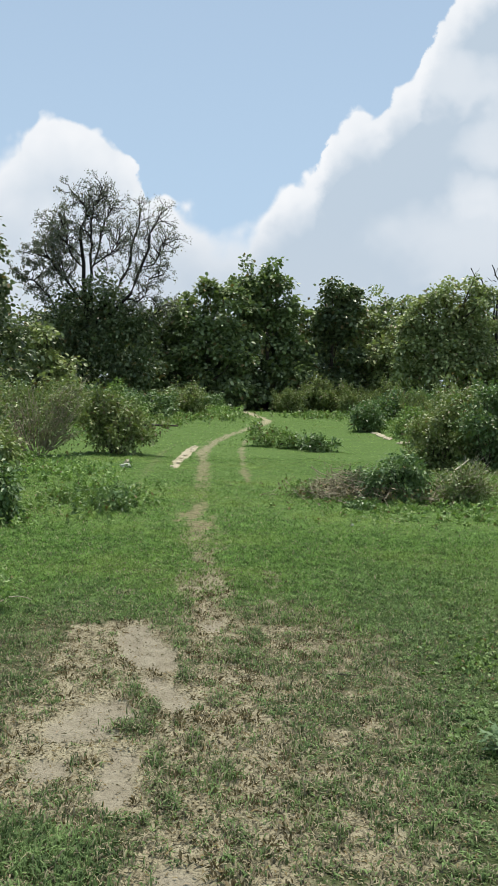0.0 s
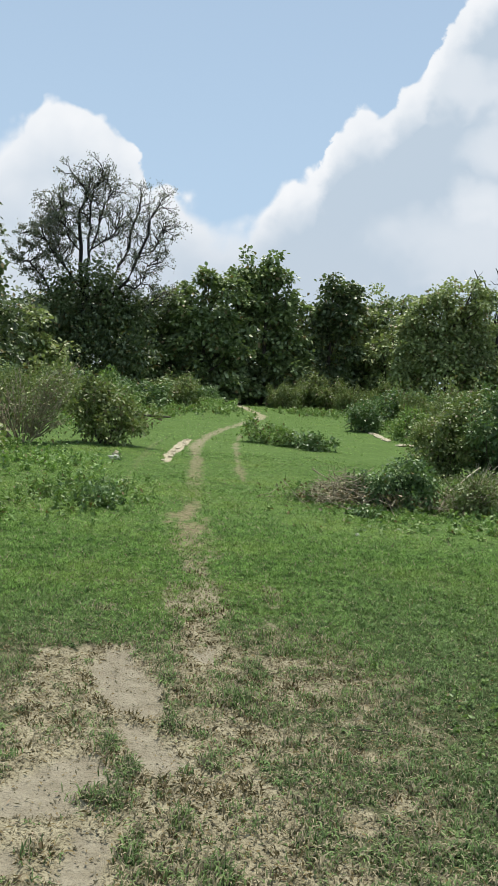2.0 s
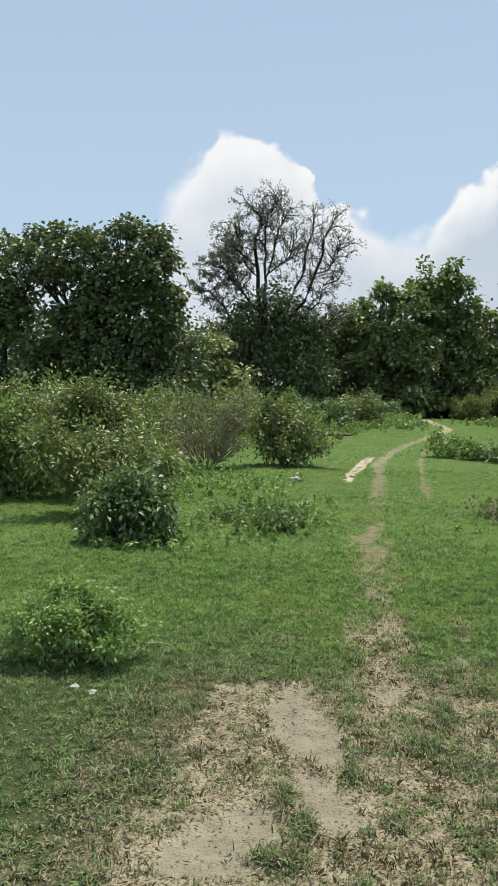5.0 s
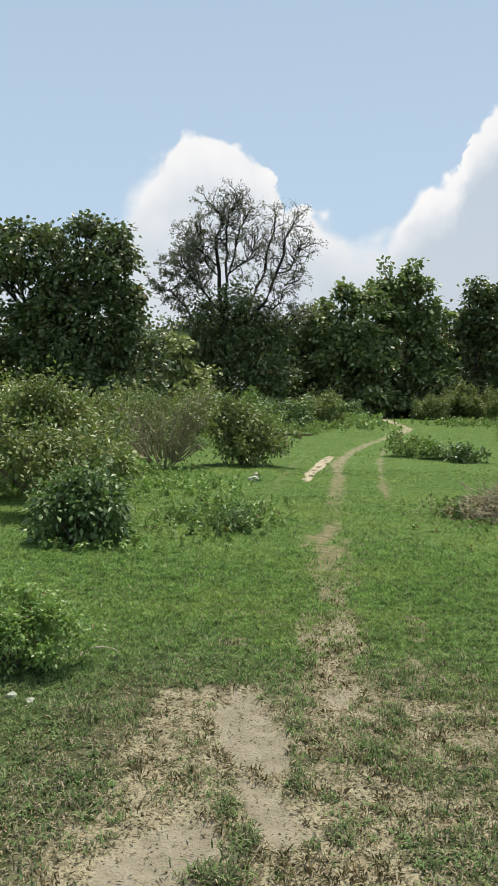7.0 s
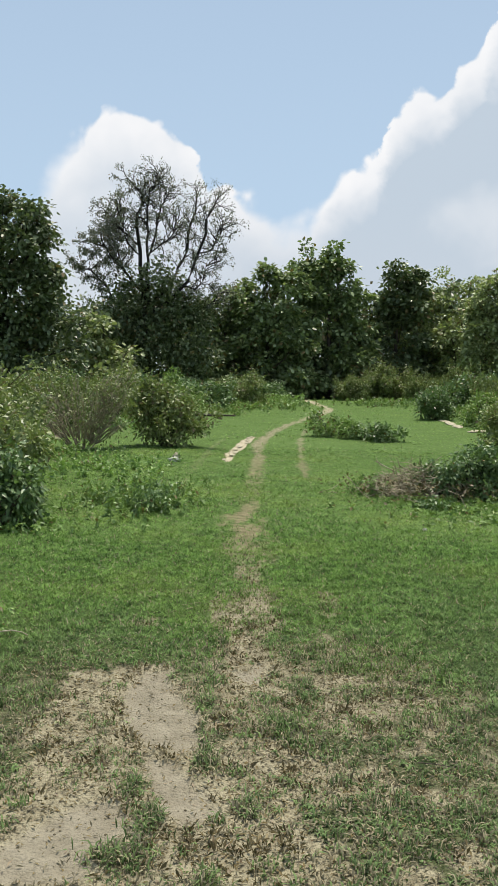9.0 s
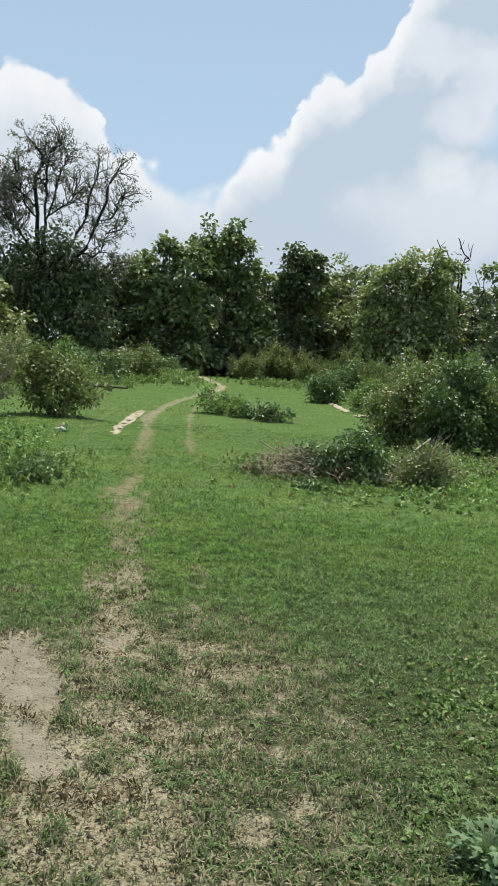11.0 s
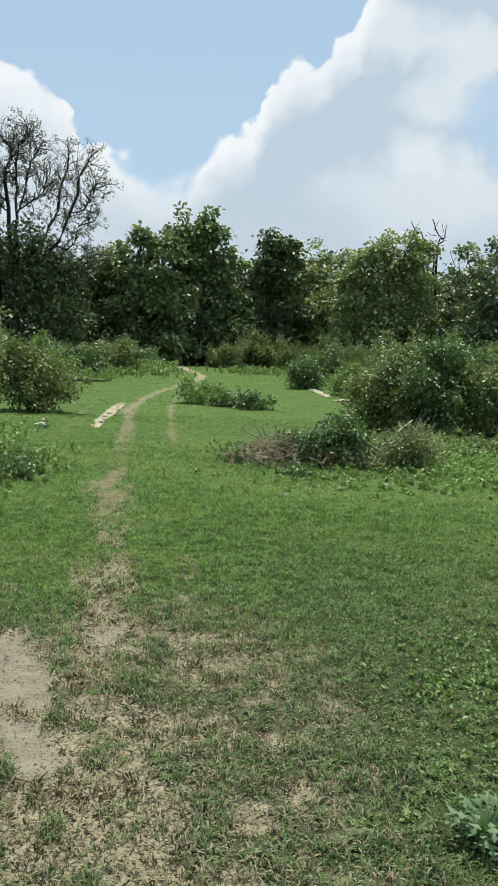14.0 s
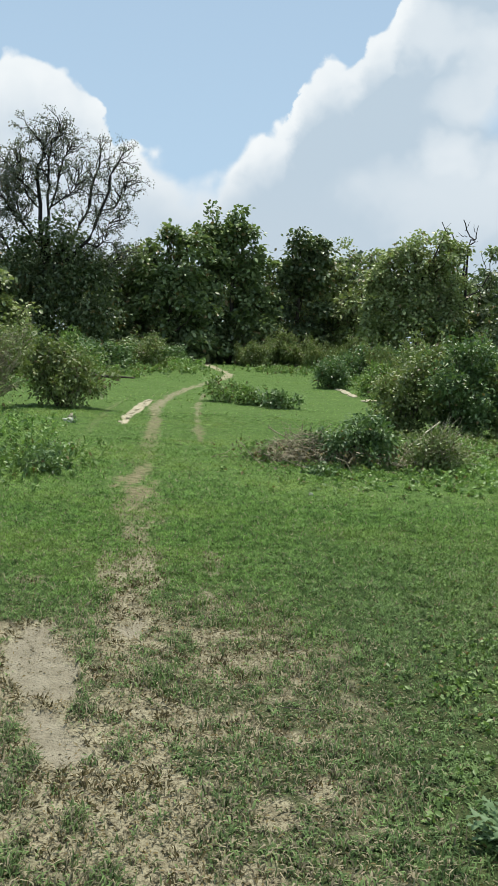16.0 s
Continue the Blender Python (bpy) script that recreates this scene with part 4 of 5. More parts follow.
leafy_tree("broadleaf_tree", (15.6, 38, 0), [(0, 0, 4.6, 1.9, 1.8, 1.9), (-1.3, 0, 2.4, 1.4, 1.6, 2.1), (1.6, 0, 2.6, 1.7, 1.7, 2.3)], 5.4, 0.2,
           "large dark tree with a low shady crown", DARKLEAF, BARK_DARK, 391, 28, 0.21, 0.16, 0.27, 30)
for k, (tx, ty, th, tw) in enumerate([(3.3, 46.5, 5.9, 1.5), (-0.4, 44.6, 5.9, 1.3), (-3.1, 44.2, 5.3, 1.3), (6.4, 48.5, 6.5, 1.4), (8.4, 47.0, 5.7, 1.4), (12.9, 45.0, 6.0, 1.4), (14.2, 42.0, 4.6, 1.5), (-6.0, 42.5, 3.4, 1.4), (-8.8, 36.0, 3.2, 1.3), (-13.0, 34.0, 3.4, 1.5)]):
    leafy_tree("young_tree", (tx, ty, 0), spires((0, tw, 0.2, th), (0.7, tw * 0.7, 0.2, th * 0.75), (-0.7, tw * 0.7, 0.2, th * 0.7)), th * 0.9, 0.08,
               "young broad-leaved tree filling a gap in the wood's edge", (TEAK, DARKLEAF, TEAK, YELLOWLEAF, YELLOWLEAF)[k % 5], BARK, 170, 26, 0.21, 0.16, 0.27, 300 + k, limbs=4)
# the dark wood on the other side
leafy_tree("broadleaf_tree", (-11.6, 32, 0), [(0.4, 0, 6.5, 1.2, 1.2, 1.4), (1.1, 0, 5.5, 0.9, 1.2, 1.5), (1.9, 0, 3.7, 0.9, 1.2, 1.5), (-0.8, 0, 6.3, 1.3, 1.3, 1.4), (-1.9, 0, 6.4, 1.2, 1.2, 1.3), (1.3, 0, 4.0, 1.0, 1.2, 1.2), (0, 0, 3.4, 2.2, 1.8, 1.8), (-1.6, 0, 3.6, 1.5, 1.6, 1.8), (1.5, 0, 2.0, 1.3, 1.5, 1.6), (-0.5, 0, 1.6, 2.3, 1.5, 1.4)], 6.4, 0.22,
           "large dark tree with a dense crown", DARKLEAF, BARK_DARK, 900, 28, 0.19, 0.14, 0.25, 31, shell=0.6, clump_size=0.42, clumps=150)
leafy_tree("broadleaf_tree", (-14.4, 32.5, 0), [(0.2, 0, 6.5, 1.3, 1.2, 1.2), (-1.5, 0, 6.4, 1.3, 1.3, 1.3), (0.9, 0, 4.0, 1.7, 1.5, 1.7), (-0.6, 0, 2.6, 2.2, 1.8, 2.0)], 6.2, 0.2,
           "dark tree with an open top", DARKLEAF, BARK_DARK, 345, 32, 0.20, 0.15, 0.25, 32, shell=0.6, clump_size=0.55)
leafy_tree("broadleaf_tree", (-17.6, 33, 0), [(0, 0, 5.8, 1.8, 1.6, 1.9), (-1.5, 0, 4.2, 1.7, 1.6, 2.0), (0.6, 0, 3.0, 1.9, 1.6, 2.4)], 6.0, 0.2,
           "dark tree at the end of the wood", DARKLEAF, BARK_DARK, 322, 32, 0.20, 0.15, 0.27, 33, shell=0.6)
leafy_tree("broadleaf_tree", (-10.2, 37, 0), [(0, 0, 3.2, 1.4, 1.3, 1.6), (-0.8, 0, 2.0, 1.4, 1.3, 1.7), (0.9, 0, 1.8, 1.4, 1.2, 1.6)], 3.8, 0.1, "low dark tree under the taller ones", DARKLEAF, BARK, 207, 34, 0.17, 0.13, 0.26, 34)


def old_tree():
    """The tall half-bare tree: waving limbs that fork into curling twigs, sparse small leaves above and a dark leafy skirt below."""
    rng = np.random.default_rng(77)
    ob = thing("old_tree", (-7.7, 40, 0), "tall half-bare tree with twisting dark limbs and sparse leaves", "tree")
    s = Soup()
    s.tube(bent((0, 0, -0.1), (0.05, 0, 5.6), rng, 0.02, 7), np.linspace(0.34, 0.2, 7), 9)
    part("trunk", s.mesh("trunk", BARK_DARK, True), ob)
    # limbs: the radius at the start and the bends, from the foot of the trunk
    limbs = [(0.17, [(0.0, 0, 5.2), (-0.25, 0.1, 6.7), (-0.38, 0.1, 8.1), (-0.40, 0, 8.9), (-0.12, -0.1, 9.6), (-0.10, 0, 10.1), (-0.50, 0.1, 10.5), (-0.85, 0.1, 10.9)]),
             (0.07, [(-0.12, -0.1, 9.5), (0.2, 0, 10.2), (0.55, 0, 10.55), (0.65, 0.1, 11.05)]),
             (0.13, [(0.05, 0, 5.4), (0.25, -0.3, 6.6), (0.28, -0.4, 8.1), (0.2, -0.4, 9.2), (0.3, -0.3, 10.0)]),
             (0.09, [(0.27, -0.3, 6.9), (0.5, -0.1, 7.7), (0.62, 0.1, 8.8), (0.85, 0.2, 9.6), (1.2, 0.2, 10.2)]),
             (0.15, [(0.05, 0, 4.4), (0.9, 0.3, 5.1), (1.5, 0.4, 5.9), (2.1, 0.4, 7.2), (2.2, 0.3, 8.2), (2.35, 0.3, 8.7), (2.6, 0.2, 9.3), (2.65, 0.2, 10.2)]),
             (0.15, [(0.05, 0, 4.0), (1.4, -0.3, 4.7), (2.3, -0.4, 5.6), (2.9, -0.4, 7.2), (3.2, -0.3, 8.0), (3.2, -0.3, 8.7), (3.55, -0.2, 9.4), (3.7, -0.2, 9.7)]),
             (0.08, [(1.5, -0.3, 4.8), (2.1, -0.5, 5.35), (2.7, -0.6, 5.2), (3.1, -0.6, 5.6), (3.25, -0.6, 6.3), (4.0, -0.5, 6.6)]),
             (0.08, [(0.1, 0, 3.6), (1.6, 0.3, 4.2), (2.4, 0.4, 4.35), (3.2, 0.4, 4.45), (3.9, 0.4, 5.1)]),
             (0.08, [(-0.36, 0.1, 7.5), (-0.9, 0.3, 8.05), (-1.5, 0.4, 8.5), (-2.1, 0.4, 9.3)]),
             (0.11, [(0.0, 0, 5.0), (-0.6, -0.3, 5.6), (-1.3, -0.5, 6.4), (-1.9, -0.5, 7.3), (-2.7, -0.5, 7.6)]),
             (0.10, [(0.0, 0, 3.4), (-1.4, 0.2, 4.2), (-2.0, 0.3, 5.3), (-2.9, 0.3, 6.2), (-3.3, 0.3, 6.3)]),
             (0.07, [(-0.5, -0.2, 5.5), (-1.2, 0.2, 6.3), (-1.5, 0.4, 7.2), (-1.9, 0.5, 8.2)]),
             (0.07, [(-0.3, 0.1, 7.0), (-0.8, -0.3, 7.5), (-1.0, -0.5, 8.4), (-1.3, -0.5, 9.3)]),
             (0.06, [(0.3, -0.3, 7.0), (0.9, -0.5, 7.4), (1.5, -0.5, 7.9), (1.7, -0.5, 8.6)]),
             (0.06, [(2.9, -0.4, 7.0), (3.4, 0.1, 7.2), (3.8, 0.3, 7.9), (4.0, 0.3, 8.6)])]
    limbs = [(r * 0.72, [(x * 0.93, y, z - 0.10 * max(0.0, z - 6.0)) for x, y, z in bends]) for r, bends in limbs]
    tips, ways = [], []

    def fork(b, a, way, far, r, level):
        """A curling branch and the smaller ones that leave it."""
        n = 6 if level < 2 else 4
        line = bent(a, a + way * far, rng, 0.16, n, 0.08)
        b.tube(line, np.linspace(r, r * 0.55, n), 5 if level < 2 else 3)
        if level == 3:
            tips.append(line[-1]), ways.append(way), tips.append(line[1]), ways.append(way)
            return
        for k in range(3):
            j = min(n - 1, 2 + k + (n > 5))
            turn = unit(way * 0.8 + rng.normal(0, 0.62, 3) + [0, 0, 0.22])
            fork(b, line[j], turn, far * rng.uniform(0.42, 0.68), r * 0.5, level + 1)

    for r, bends in limbs:
        line = np.concatenate([bent(p, q, rng, 0.06, 4)[(1 if k else 0):] for k, (p, q) in enumerate(zip(bends, bends[1:]))])
        s = Soup()
        f = np.linspace(0, 1, len(line))
        s.tube(line, np.interp(f, [0, 0.6, 1], [r * 0.85, r * 0.55, 0.032]), 7)
        limb = part("limb", s.mesh("limb", BARK_DARK, True), ob)
        b = Soup()
        for f in np.concatenate([np.linspace(0.34, 0.98, 17), [1.0, 1.0]]):
            k = min(int(f * (len(line) - 1)), len(line) - 1)
            along = unit(line[min(k + 1, len(line) - 1)] - line[max(k - 1, 0)])
            way = unit(along * 0.55 + rng.normal(0, 0.7, 3) * [1, 0.9, 0.8] + [0, 0, 0.2])
            fork(b, line[k], way, rng.uniform(0.5, 0.95) * (1.1 - 0.35 * f), 0.026, 1)
        part("branch_spray", b.mesh("branch_spray", BARK_DARK), limb, kind="stuff")
    tips, ways = np.array(tips), np.array(ways)
    thick = np.interp(tips[:, 2], [4, 7, 9, 11], [6.5, 4.6, 2.6, 1.8]) * np.interp(tips[:, 0], [-3, 0, 1.5, 3], [2.2, 1.3, 0.9, 0.8])
    i = np.repeat(np.arange(len(tips)), rng.poisson(thick))
    s = Soup()
    s.leaves(tips[i] + rng.normal(0, 0.06, (len(i), 3)), ways[i], 0.10, 0.06, rng)
    part("sparse_leaves", s.mesh("sparse_leaves", SPARSE), ob, "small sparse grey-green leaves")
    at, way = crown_points([(0, 0, 2.6, 2.0, 1.6, 2.1), (1.7, 0, 2.3, 1.7, 1.5, 1.9), (-1.4, 0, 2.2, 1.6, 1.4, 1.9), (0.4, -0.2, 5.0, 1.0, 0.9, 1.5), (0.9, 0.2, 4.6, 1.0, 0.9, 1.2), (-0.5, 0.1, 4.5, 0.8, 0.8, 1.0), (1.5, 0, 3.9, 1.1, 1.0, 0.9), (-1.0, 0, 3.8, 1.0, 1.0, 0.9), (-2.4, 0, 3.2, 1.0, 1.0, 1.2)], 700, 90, 0.42, rng, 0.5)
    i = np.repeat(np.arange(len(at)), 26)
    off = rng.normal(0, 0.3, (len(i), 3))
    s = Soup()
    s.leaves(at[i] + off, way[i] + unit(off), 0.2, 0.13, rng, droop=0.3)
    part("leafy_skirt", s.mesh("leafy_skirt", DARKLEAF), ob, "dark dense creeper leaves round the trunk")


old_tree()


def snag():
    """A dead forked stem standing between the trees."""
    rng = np.random.default_rng(8)
    ob = thing("dead_tree", (13.4, 43, 0), "bare dead tree with forked crooked limbs", "tree")
    s = Soup()
    s.tube(bent((0, 0, -0.1), (-0.2, 0, 5.8), rng, 0.02, 8), np.linspace(0.11, 0.06, 8), 7)
    part("trunk", s.mesh("trunk", BARK_DARK, True), ob)
    for a, b, r in [((-0.2, 0, 5.75), (-0.55, 0, 7.95), 0.075), ((-0.25, 0, 6.6), (0.25, 0, 7.7), 0.055), ((-0.15, 0, 4.6), (-1.6, 0.2, 7.8), 0.075), ((-0.9, 0.1, 6.2), (-0.6, 0, 6.9), 0.04),
                    ((0.0, 0, 6.95), (0.3, 0.1, 6.9), 0.03), ((-1.3, 0.1, 7.0), (-1.7, 0.1, 7.2), 0.03), ((-0.1, 0, 3.9), (1.1, 0, 6.2), 0.06), ((0.8, 0, 5.6), (0.5, 0, 6.4), 0.03), ((-0.4, 0, 7.4), (-0.2, 0, 7.9), 0.03), ((-0.3, 0, 7.1), (-0.75, 0.1, 7.3), 0.03), ((0.1, 0, 7.35), (0.0, 0, 7.75), 0.025), ((-1.45, 0.1, 7.4), (-1.2, 0, 7.75), 0.025), ((-0.6, 0, 5.6), (-0.95, 0, 5.9), 0.03)]:
        s = Soup()
        s.tube(bent(a, b, rng, 0.16, 9), np.linspace(r * 0.75, r * 0.3, 9), 6)
        part("limb", s.mesh("limb", BARK_DARK, True), ob)


snag()


def far_wood():
    """The wood behind the front trees, closing the view under their crowns."""
    rng = np.random.default_rng(9)
    n = 3600
    x = rng.uniform(-48, 48, n)
    y = 49.5 + rng.uniform(0, 14, n) - np.abs(x) * 0.2
    top = 4.3 + 2.6 * fbm(x, y, 0.16, 3, 1)
    z = rng.uniform(0.1, 1, n) ** 0.8 * top
    i = np.repeat(np.arange(n), 16)
    off = rng.normal(0, 0.45, (len(i), 3))
    s = Soup()
    at = np.stack([x, y, z], -1)[i] + off
    at[:, 2] = np.maximum(at[:, 2], 0.05)
    s.leaves(at, off, 0.36, 0.25, rng)
    tagged(new("far_wood", s.mesh("far_wood", DARKLEAF)), "dark dense wood behind the front trees", "wood", kind="stuff")


far_wood()


# ---- bushes and weeds ----
def bush(name, place, lobes, leaf, wood, label, count=4000, length=0.1, width=0.05, stems=7, seed=1, spread=0.1, each=14, group="", shell=0.45,
         category="bush", twig_r=0.006, droop=0.2, stem_r=0.016, bare_twigs=0, shoots=26, clumps=26):
    """A bush with several stems from the foot, twigs, and leaf clusters."""
    rng = np.random.default_rng(seed)
    ob = thing(name, place, label, category, group)
    wide = np.mean([l[3] + l[4] for l in lobes]) / 2
    at, way = crown_points(lobes, max(8, count // each), clumps, wide * 0.42, rng, shell)
    # shoots that stand out of the outline
    tall = max(l[2] + l[5] for l in lobes)
    for _ in range(shoots):
        k = rng.integers(len(at))
        w = unit(way[k] * [1, 1, 0.4] + [0, 0, 0.9] + rng.normal(0, 0.25, 3))
        far = tall * rng.uniform(0.12, 0.32)
        f = np.linspace(0.2, 1, 3)[:, None]
        at, way = np.concatenate([at, at[k] + w * far * f]), np.concatenate([way, np.repeat(w[None], 3, 0)])
    at[:, 2] = np.maximum(at[:, 2], 0.03)
    order = rng.permutation(len(at))
    for k in order[:stems]:
        s = Soup()
        foot = np.array([at[k, 0] * 0.15, at[k, 1] * 0.15, -0.03])
        s.tube(bent(foot, at[k], rng, 0.07, 6, 0.05), np.linspace(stem_r, stem_r * 0.35, 6), 5)
        part("stem", s.mesh("stem", wood, True), ob)
    s = Soup()
    i = np.repeat(np.arange(len(at)), each)
    off = rng.normal(0, 1, (len(i), 3)) * (spread * rng.uniform(0.55, 1.25, len(at)))[i][:, None]
    p = at[i] + off
    p[:, 2] = np.maximum(p[:, 2], 0.015)
    s.leaves(p, way[i] * 0.6 + unit(off) + [0, 0, 0.25], length, width, rng, droop=droop)
    foliage = part("foliage", s.mesh("foliage", leaf), ob)
    s = Soup()
    for k in order[stems:stems + 36 + bare_twigs]:
        a = at[k] * [0.35, 0.35, 0.25]
        if bare_twigs:
            e = at[k] * 1.06
            s.tube(bent(a, e, rng, 0.08, 5, 0.06), np.linspace(twig_r * 1.5, twig_r * 0.5, 5), 4)
            for _ in range(3):
                m = a + (e - a) * rng.uniform(0.4, 0.95)
                s.tube([m, m + unit(unit(e - a) + rng.normal(0, 0.4, 3)) * rng.uniform(0.1, 0.35)], [twig_r * 0.7, twig_r * 0.4], 3)
        else:
            s.tube(bent(a, at[k], rng, 0.08, 4, 0.05), np.linspace(twig_r, twig_r * 0.5, 4), 4)
    part("twig_spray", s.mesh("twig_spray", wood), foliage, kind="stuff")
    return ob


def dome(r, h, rng, n=4):
    """Uneven lobes that make up a bush of that radius and height."""
    out = [(0, 0, h * 0.52, r * 0.6, r * 0.6, h * 0.46)]
    for k in range(n):
        a = 2 * math.pi * (k + rng.uniform(0, 0.7)) / n
        q = rng.uniform(0.4, 0.6)
        out.append((r * 0.5 * math.cos(a), r * 0.5 * math.sin(a), h * rng.uniform(0.2, 0.5), r * q, r * q, h * rng.uniform(0.2, 0.36)))
    return out


R = random.Random(3)
bush("bush", (-2.40, 15.3, 0), [(0, 0, 0.86, 0.46, 0.44, 0.34), (-0.46, 0, 0.78, 0.32, 0.3, 0.27), (0.50, 0, 0.74, 0.32, 0.3, 0.30), (0, -0.1, 0.42, 0.42, 0.36, 0.26), (-0.15, 0.1, 1.10, 0.24, 0.26, 0.16), (0.42, -0.15, 0.26, 0.2, 0.24, 0.16), (-0.40, -0.1, 0.30, 0.2, 0.24, 0.16)],
     SHRUB_OLIVE, BARK, "rounded olive-green bush standing alone on the grass", 4400, 0.08, 0.05, 16, 41, 0.06, 16, shell=0.65, clumps=30, shoots=26)
bush("bush", (-2.60, 7.45, 0), [(0.03, 0, 0.26, 0.36, 0.32, 0.22), (-0.22, 0, 0.24, 0.26, 0.27, 0.2), (0.2, 0.05, 0.26, 0.2, 0.25, 0.22), (0, 0.1, 0.48, 0.24, 0.22, 0.16)],
     SHRUB_DARK, BARK, "low dark-green bush with broad hanging leaves", 4200, 0.065, 0.036, 9, 42, 0.05, 16, droop=0.5, shoots=10)
bush("bush", (-3.25, 8.7, 0), [(0, 0, 0.55, 0.5, 0.45, 0.4), (-0.4, 0, 0.75, 0.42, 0.45, 0.42), (0.25, 0, 0.62, 0.35, 0.4, 0.36), (0.1, -0.3, 0.3, 0.4, 0.3, 0.25)], SHRUB_OLIVE, BARK, "light olive-green leggy bush with thin leaves", 6500, 0.075, 0.032, 10, 43, 0.07, 20)
bush("bush", (-4.1, 10.4, 0), [(0, 0, 0.7, 0.6, 0.6, 0.5), (-0.7, 0, 0.8, 0.6, 0.6, 0.5), (0.5, 0.1, 0.6, 0.45, 0.5, 0.45), (-0.1, 0, 1.1, 0.35, 0.3, 0.25)], SHRUB_OLIVE, BARK, "wide olive-green bush with thin leaves", 8500, 0.08, 0.036, 12, 44, 0.08, 20)
bush("bush", (-5.3, 12.6, 0), [(0, 0, 0.75, 0.8, 0.7, 0.6), (-0.9, 0, 0.75, 0.7, 0.7, 0.55), (0.75, 0, 0.8, 0.55, 0.6, 0.55), (0.2, 0, 1.2, 0.4, 0.4, 0.22)], SHRUB_OLIVE, BARK, "wide yellowish-green bush with thin leaves", 9500, 0.085, 0.038, 12, 45, 0.09, 20)
bush("bush", (-5.2, 11.2, 0), [(0, 0, 0.5, 0.5, 0.45, 0.4), (-0.5, 0, 0.6, 0.5, 0.45, 0.42), (0.3, 0.1, 0.7, 0.3, 0.3, 0.35)], SHRUB_OLIVE, BARK, "olive bush with thin leaves beside the dark one", 5500, 0.075, 0.036, 10, 143, 0.075, 20)
bush("bush", (-5.0, 10.0, 0), [(0, 0, 0.6, 0.6, 0.5, 0.5), (-0.5, 0, 0.7, 0.5, 0.5, 0.45)], SHRUB, BARK, "green leggy bush at the edge of the scrub", 5000, 0.08, 0.038, 10, 144, 0.08, 20)
bush("bare_bush", (-3.72, 14.4, 0), [(0, 0, 0.75, 0.55, 0.5, 0.55), (-0.5, 0, 0.8, 0.5, 0.5, 0.5), (0.4, 0, 0.65, 0.4, 0.4, 0.45)], SHRUB_OLIVE, TWIG, "half-bare bush of thin dry twigs", 2800, 0.055, 0.03, 22, 46, 0.11, 8, bare_twigs=90, twig_r=0.0065, stem_r=0.013, shell=0.75)
bush("bush", (-1.69, 4.22, 0), [(0, 0, 0.17, 0.22, 0.20, 0.16), (-0.2, 0, 0.17, 0.18, 0.17, 0.15), (0.15, 0.03, 0.17, 0.14, 0.15, 0.14), (0.0, 0.05, 0.29, 0.16, 0.13, 0.09), (-0.12, 0, 0.27, 0.14, 0.13, 0.09)], WEED, BARK, "bright green bushy weed on the grass", 9000, 0.024, 0.015, 12, 47, 0.022, 22, shell=0.5, clumps=44, stem_r=0.005, twig_r=0.0018, shoots=14)

# the hedge-like belt along the wood
hedge = []
for k, (mat, lab) in enumerate([(SHRUB, "green bush in the scrub belt"), (SHRUB_OLIVE, "olive-green bush in the scrub belt"), (SHRUB_DARK, "dark green bush in the scrub belt"), (SHRUB_OLIVE, "yellowish bush in the scrub belt")]):
    rr = random.Random(60 + k)
    hedge.append(bush("scrub_bush", (-30 - 3 * k, -30, 0), dome(1.15, 1.25, rr, 7), mat, BARK, lab, 4000, 0.115, 0.072, 8, 60 + k, 0.085, 13, group="scrub belt", shoots=70, clumps=34))
SPOTS_LEFT = [(-10.6, 23.5), (-8.9, 21.5), (-7.4, 23.5), (-6.2, 20.5), (-6.0, 25), (-4.7, 27), (-3.9, 30), (-6.4, 29), (-8.5, 27), (-2.9, 33.5), (-2.0, 37), (-4.6, 34), (-3.0, 38.5), (-5.8, 37), (-1.3, 41.0), (-7.2, 17.5), (-8.8, 16.0), (-7.4, 14.4), (-9.5, 31), (-12, 29)]
SPOTS_RIGHT = [(2.6, 41.5), (4.2, 42.5), (3.4, 44), (5.8, 42), (7.2, 39), (6.6, 33), (6.2, 29), (7.8, 31), (8.6, 35), (5.6, 25.5), (7.2, 26.5), (9.4, 29), (10.6, 33), (6.2, 22.5), (8.2, 23.5), (10, 25.5), (11.8, 28), (12.8, 31), (6.4, 19.0), (8, 20), (9.8, 21.5), (7.0, 16.2), (11, 37), (13, 36)]
for n, (hx, hy) in enumerate(SPOTS_LEFT + SPOTS_RIGHT):
    sc = R.uniform(0.7, 1.25)
    tall = R.uniform(0.7, 1.04)
    src = hedge[1 + 2 * R.randrange(2)] if hy > 38 and hx > 0 else hedge[(n * 7 + R.randrange(2)) % 4]
    tall *= 1.3 if hy > 38 and hx > 0 else 1.18 if hx > 0 else 1.0
    m = pose(hx + R.uniform(-0.5, 0.5), hy + R.uniform(-0.8, 0.8), 0, 0, 0, R.uniform(0, 360)) @ Matrix.Diagonal((sc, sc, tall, 1))
    if n < 4:
        hedge[n].matrix_basis = m
    else:
        copy_thing(src, m)

